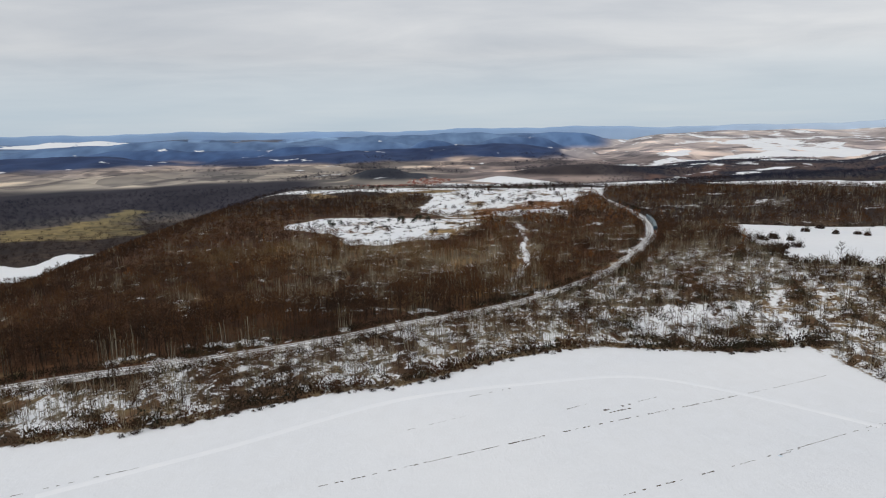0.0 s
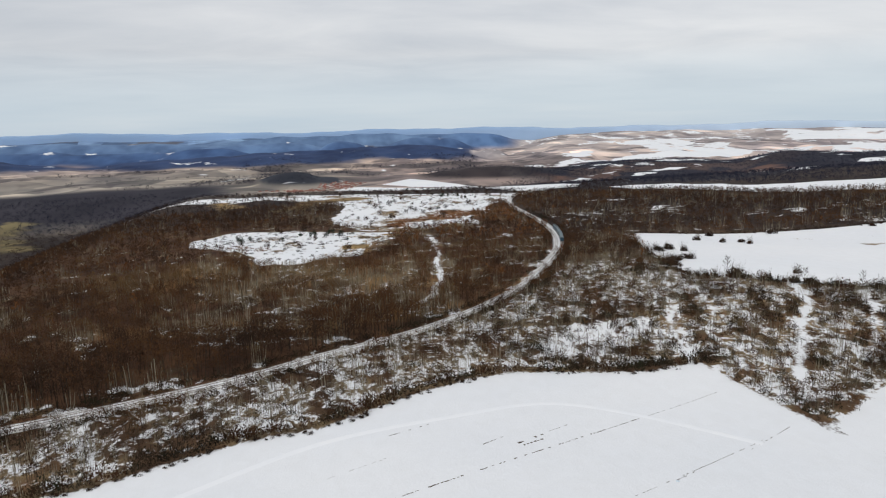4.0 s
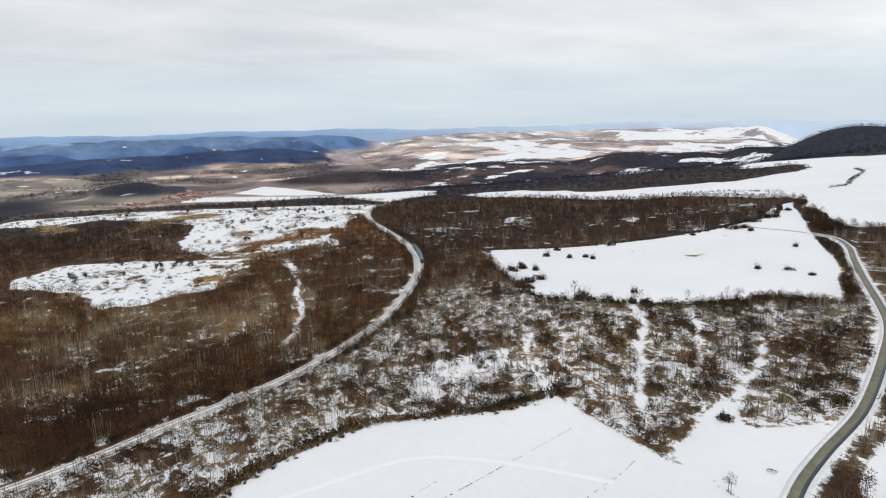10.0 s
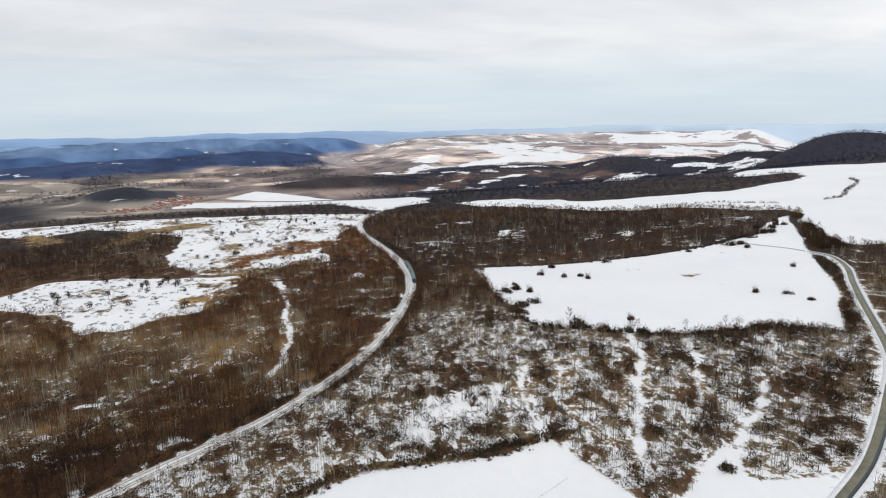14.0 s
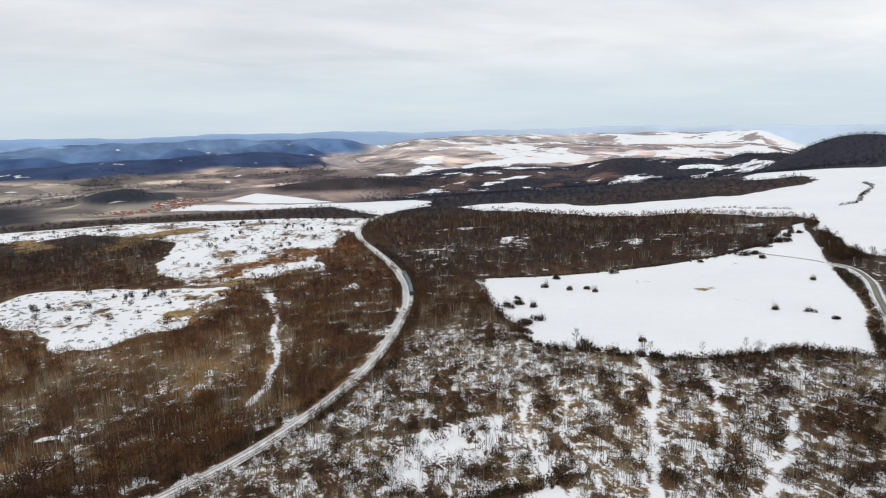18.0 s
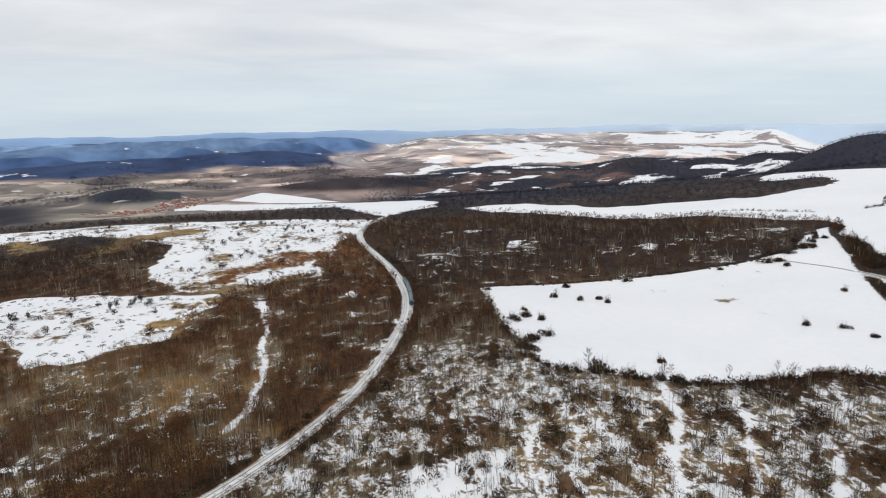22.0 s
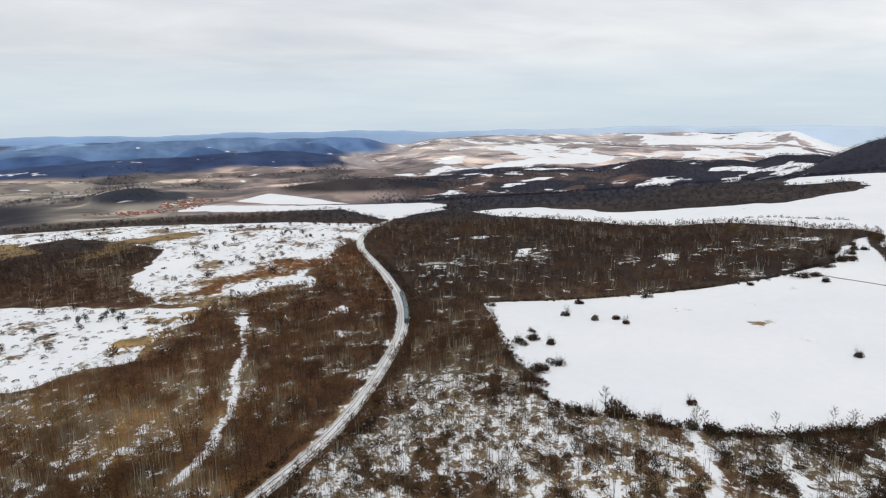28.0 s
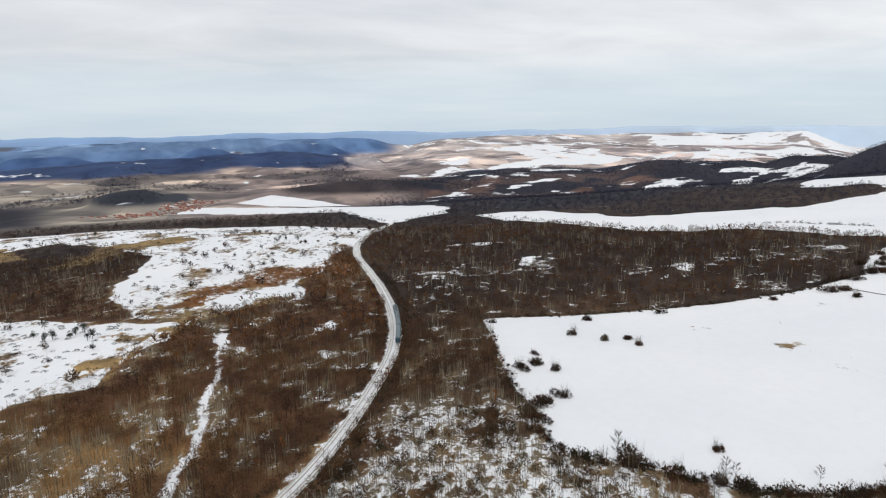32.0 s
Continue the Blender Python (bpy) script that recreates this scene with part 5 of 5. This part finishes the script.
# ---- tracks in the near field ----
def build_tracks():
    rng = np.random.default_rng(3)
    rows = [((-30, 123), (15, 141), 0.13), ((15, 141), (85, 170), 0.16), ((85, 170), (117, 182), 0.08), ((36, 117), (64, 128), 0.12), ((64, 128), (111, 148), 0.08), ((-95, 125), (-54, 142), 0.1), ((43, 160), (53, 165), 0.3), ((43, 158), (52, 162), 0.25), ((33, 161), (40, 165), 0.12), ((54, 166), (62, 170), 0.1), ((75, 132), (84, 136), 0.14), ((101, 142), (122, 153), 0.08), ((7, 171), (20, 177), 0.12), ((-10, 150), (6, 158), 0.05)]
    parts = []
    for (ax, ay), (bx, by), w in rows:
        n = int(math.hypot(bx - ax, by - ay) / 1.2)
        for i in range(n):
            if rng.random() < 0.35:
                continue
            t0, t1 = i / n, (i + rng.uniform(0.5, 1.0)) / n
            line = np.array([(ax + (bx - ax) * t, ay + (by - ay) * t) for t in np.linspace(t0, t1, 3)]) + rng.normal(0, 0.06, (3, 2))
            k = w * rng.uniform(0.5, 1.5)
            parts.append(ribbon(line, (-k, 0, k), (0.015, 0.03, 0.015)))
    v, f = joined(parts)
    tagged(new("furrow_soil", mesh_of("furrow_soil", v, f, M_SOIL)), "thin broken lines of bare soil showing through field snow", "soil", kind="stuff")


build_tracks()
CART_WAY = [(-89, 124), (-54, 143), (-14, 169), (28, 181), (59, 186), (84, 172), (109, 144)]
tagged(new("cart_track", smooth(mesh_of("cart_track", *ribbon(smooth_line(CART_WAY, 2.0), (-1.3, -0.7, 0, 0.7, 1.3), (-0.02, 0.06, 0.03, 0.06, -0.02)), M_CLEAN))), "faint raised cart track under fresh field snow", "track", kind="structure")


# ---- train ----
def rail_pose(s0):
    line = smooth_line(RAIL_LINE, 1.0)
    d = np.gradient(line, axis=0)
    d /= np.hypot(*d.T)[:, None]
    track = line + np.stack([d[:, 1], -d[:, 0]], 1) * 1.9
    i = int(np.argmin(np.hypot(track[:, 0] - TRAIN_AT[0], track[:, 1] - TRAIN_AT[1])) + s0)
    x, y = track[i]
    return Matrix.Translation((x, y, float(ground_z(*line[i])) + 0.68)) @ Matrix.Rotation(math.atan2(d[i, 1], d[i, 0]), 4, "Z")


def lofted(length, profile, ends=0.0):
    """A body along x with a given half-section of (y, z) points, mirrored."""
    sec = [(y, z) for y, z in profile] + [(-y, z) for y, z in reversed(profile)]
    m = len(sec)
    xs = [-length / 2, -length / 2 + ends, length / 2 - ends, length / 2] if ends else [-length / 2, length / 2]
    v = [(x, y * (0.9 if ends and i in (0, 3) else 1), z) for i, x in enumerate(xs) for y, z in sec]
    f = [(i * m + j, i * m + (j + 1) % m, (i + 1) * m + (j + 1) % m, (i + 1) * m + j) for i in range(len(xs) - 1) for j in range(m)]
    bm = bmesh.new()
    vs = [bm.verts.new(p) for p in v]
    for q in f:
        bm.faces.new([vs[a] for a in q])
    bm.faces.new(vs[:m][::-1])
    bm.faces.new(vs[-m:])
    bmesh.ops.recalc_face_normals(bm, faces=bm.faces)
    return bm


def bm_mesh(name, bm, material):
    me = bpy.data.meshes.new(name)
    bm.to_mesh(me)
    bm.free()
    me.materials.append(material)
    return me


def box_mesh(name, sx, sy, sz, x, y, z, material):
    return mesh_of(name, *box(sx, sy, sz, x, y, z), material)


TRAIN_AT = (166, 490)


def build_vehicle(name, length, body_m, roof_m, label, category, windows, s0):
    top = tagged(new(name), label, category, "train")
    child("body", bm_mesh("body", lofted(length, [(1.25, 0.95), (1.42, 1.2), (1.42, 3.2), (1.30, 3.5)], 0.5), body_m), top)
    child("roof", bm_mesh("roof", lofted(length - 0.2, [(1.34, 3.46), (1.15, 3.85), (0.6, 4.1), (0.0, 4.16)], 0.4), roof_m), top, "rounded grey roof")
    child("underframe", box_mesh("underframe", length - 1.5, 2.5, 0.35, 0, 0, 0.62, M_DARK), top)
    for y in (-1.44, 1.44):
        child("stripe", box_mesh("stripe", length - 1.2, 0.03, 0.28, 0, y, 1.5, M_STRIPE), top, "pale painted stripe")
    for k in range(windows):
        x = (k - (windows - 1) / 2) * (length - 4) / max(windows - 1, 1)
        for y in (-1.43, 1.43):
            child("window", box_mesh("window", 1.2, 0.04, 0.9, x, y, 2.1, M_GLASS), top)
    for x in (-length / 2 + 3.2, length / 2 - 3.2):
        bogie = child("bogie", box_mesh("bogie", 3.2, 2.2, 0.3, x, 0, 0.35, M_DARK), top)
        for dx_ in (-1.15, 1.15):
            for y in (-0.75, 0.75):
                v, f = tube((x + dx_, y - 0.07, 0.46), (x + dx_, y + 0.07, 0.46), 0.46, 0.46, 14)
                child("wheel", mesh_of("wheel", v, f, M_DARK), bogie)
    top.matrix_basis = rail_pose(s0)
    return top


loco = build_vehicle("locomotive", 18.0, M_BLUE, M_GREYROOF, "dark blue diesel locomotive on the outer track", "locomotive", 3, 34)
for x in (-8.6, 8.6):
    child("buffer_beam", box_mesh("buffer_beam", 0.3, 2.6, 0.5, x, 0, 0.9, M_DARK), loco)
for x in (-4.5, 0.5, 4.5):
    child("roof_vent", box_mesh("roof_vent", 2.0, 1.2, 0.25, x, 0, 4.1, M_DARK), loco)
build_vehicle("passenger_coach", 24.0, M_GREYROOF, M_GREYROOF, "grey-blue passenger coach coupled behind the locomotive", "railway coach", 9, 12)
build_vehicle("passenger_coach", 24.0, M_BLUE, M_GREYROOF, "dark blue passenger coach at the end of the train", "railway coach", 9, -13)


# ---- village in the valley ----
def house():
    top = tagged(new("house"), "small plastered village house with a red tiled roof", "house", "village houses")
    child("wall", box_mesh("wall", 11, 8, 4.2, 0, 0, -0.8, M_PLASTER), top)
    v = [(-6, -4.7, 3.2), (6, -4.7, 3.2), (6, 4.7, 3.2), (-6, 4.7, 3.2), (-6, 0, 7.4), (6, 0, 7.4)]
    bm = bmesh.new()
    b = [bm.verts.new(p) for p in v]
    for q in ((0, 1, 5, 4), (2, 3, 4, 5), (0, 4, 3), (1, 2, 5), (0, 3, 2, 1)):
        bm.faces.new([b[i] for i in q])
    child("roof", bm_mesh("roof", bm, M_TILE), top, "red tiled gable roof")
    child("chimney", box_mesh("chimney", 0.9, 0.9, 1.6, 2, 1, 6.4, M_TILE), top)
    for x in (-3, 0, 3):
        child("window", box_mesh("window", 1.2, 0.1, 1.4, x, -4.03, 0.8, M_GLASS), top)
    return top


rng = np.random.default_rng(91)
first = house()
spots = []
while len(spots) < 120:
    c = [(-25, 1955, 48, 60), (-62, 1850, 45, 60), (-140, 1700, 75, 45)][len(spots) % 3]
    x, y = rng.normal(c[0], c[2] * 0.6), rng.normal(c[1], c[3] * 0.7)
    if all(math.hypot(x - a, y - b) > 9 for a, b in spots):
        spots.append((x, y))
for i, (x, y) in enumerate(spots):
    m = Matrix.Translation((x, y, float(ground_z(x, y)))) @ Matrix.Rotation(rng.uniform(0, 3.1), 4, "Z")
    s = rng.uniform(0.5, 0.8)
    ob = first if i == 0 else copy_thing(first, m)
    ob.matrix_basis = m @ Matrix.Scale(s, 4)


FIELD_TRACK = [(462, 366), (464, 385), (461, 411), (456, 438), (438, 453)]
tagged(new("field_track", smooth(mesh_of("field_track", *ribbon(smooth_line(FIELD_TRACK, 2.0), (-0.9, -0.6, 0.6, 0.9), (-0.05, 0.12, 0.12, -0.05)), M_SOIL))), "narrow muddy track across the snow at the wood's edge", "track", kind="structure")
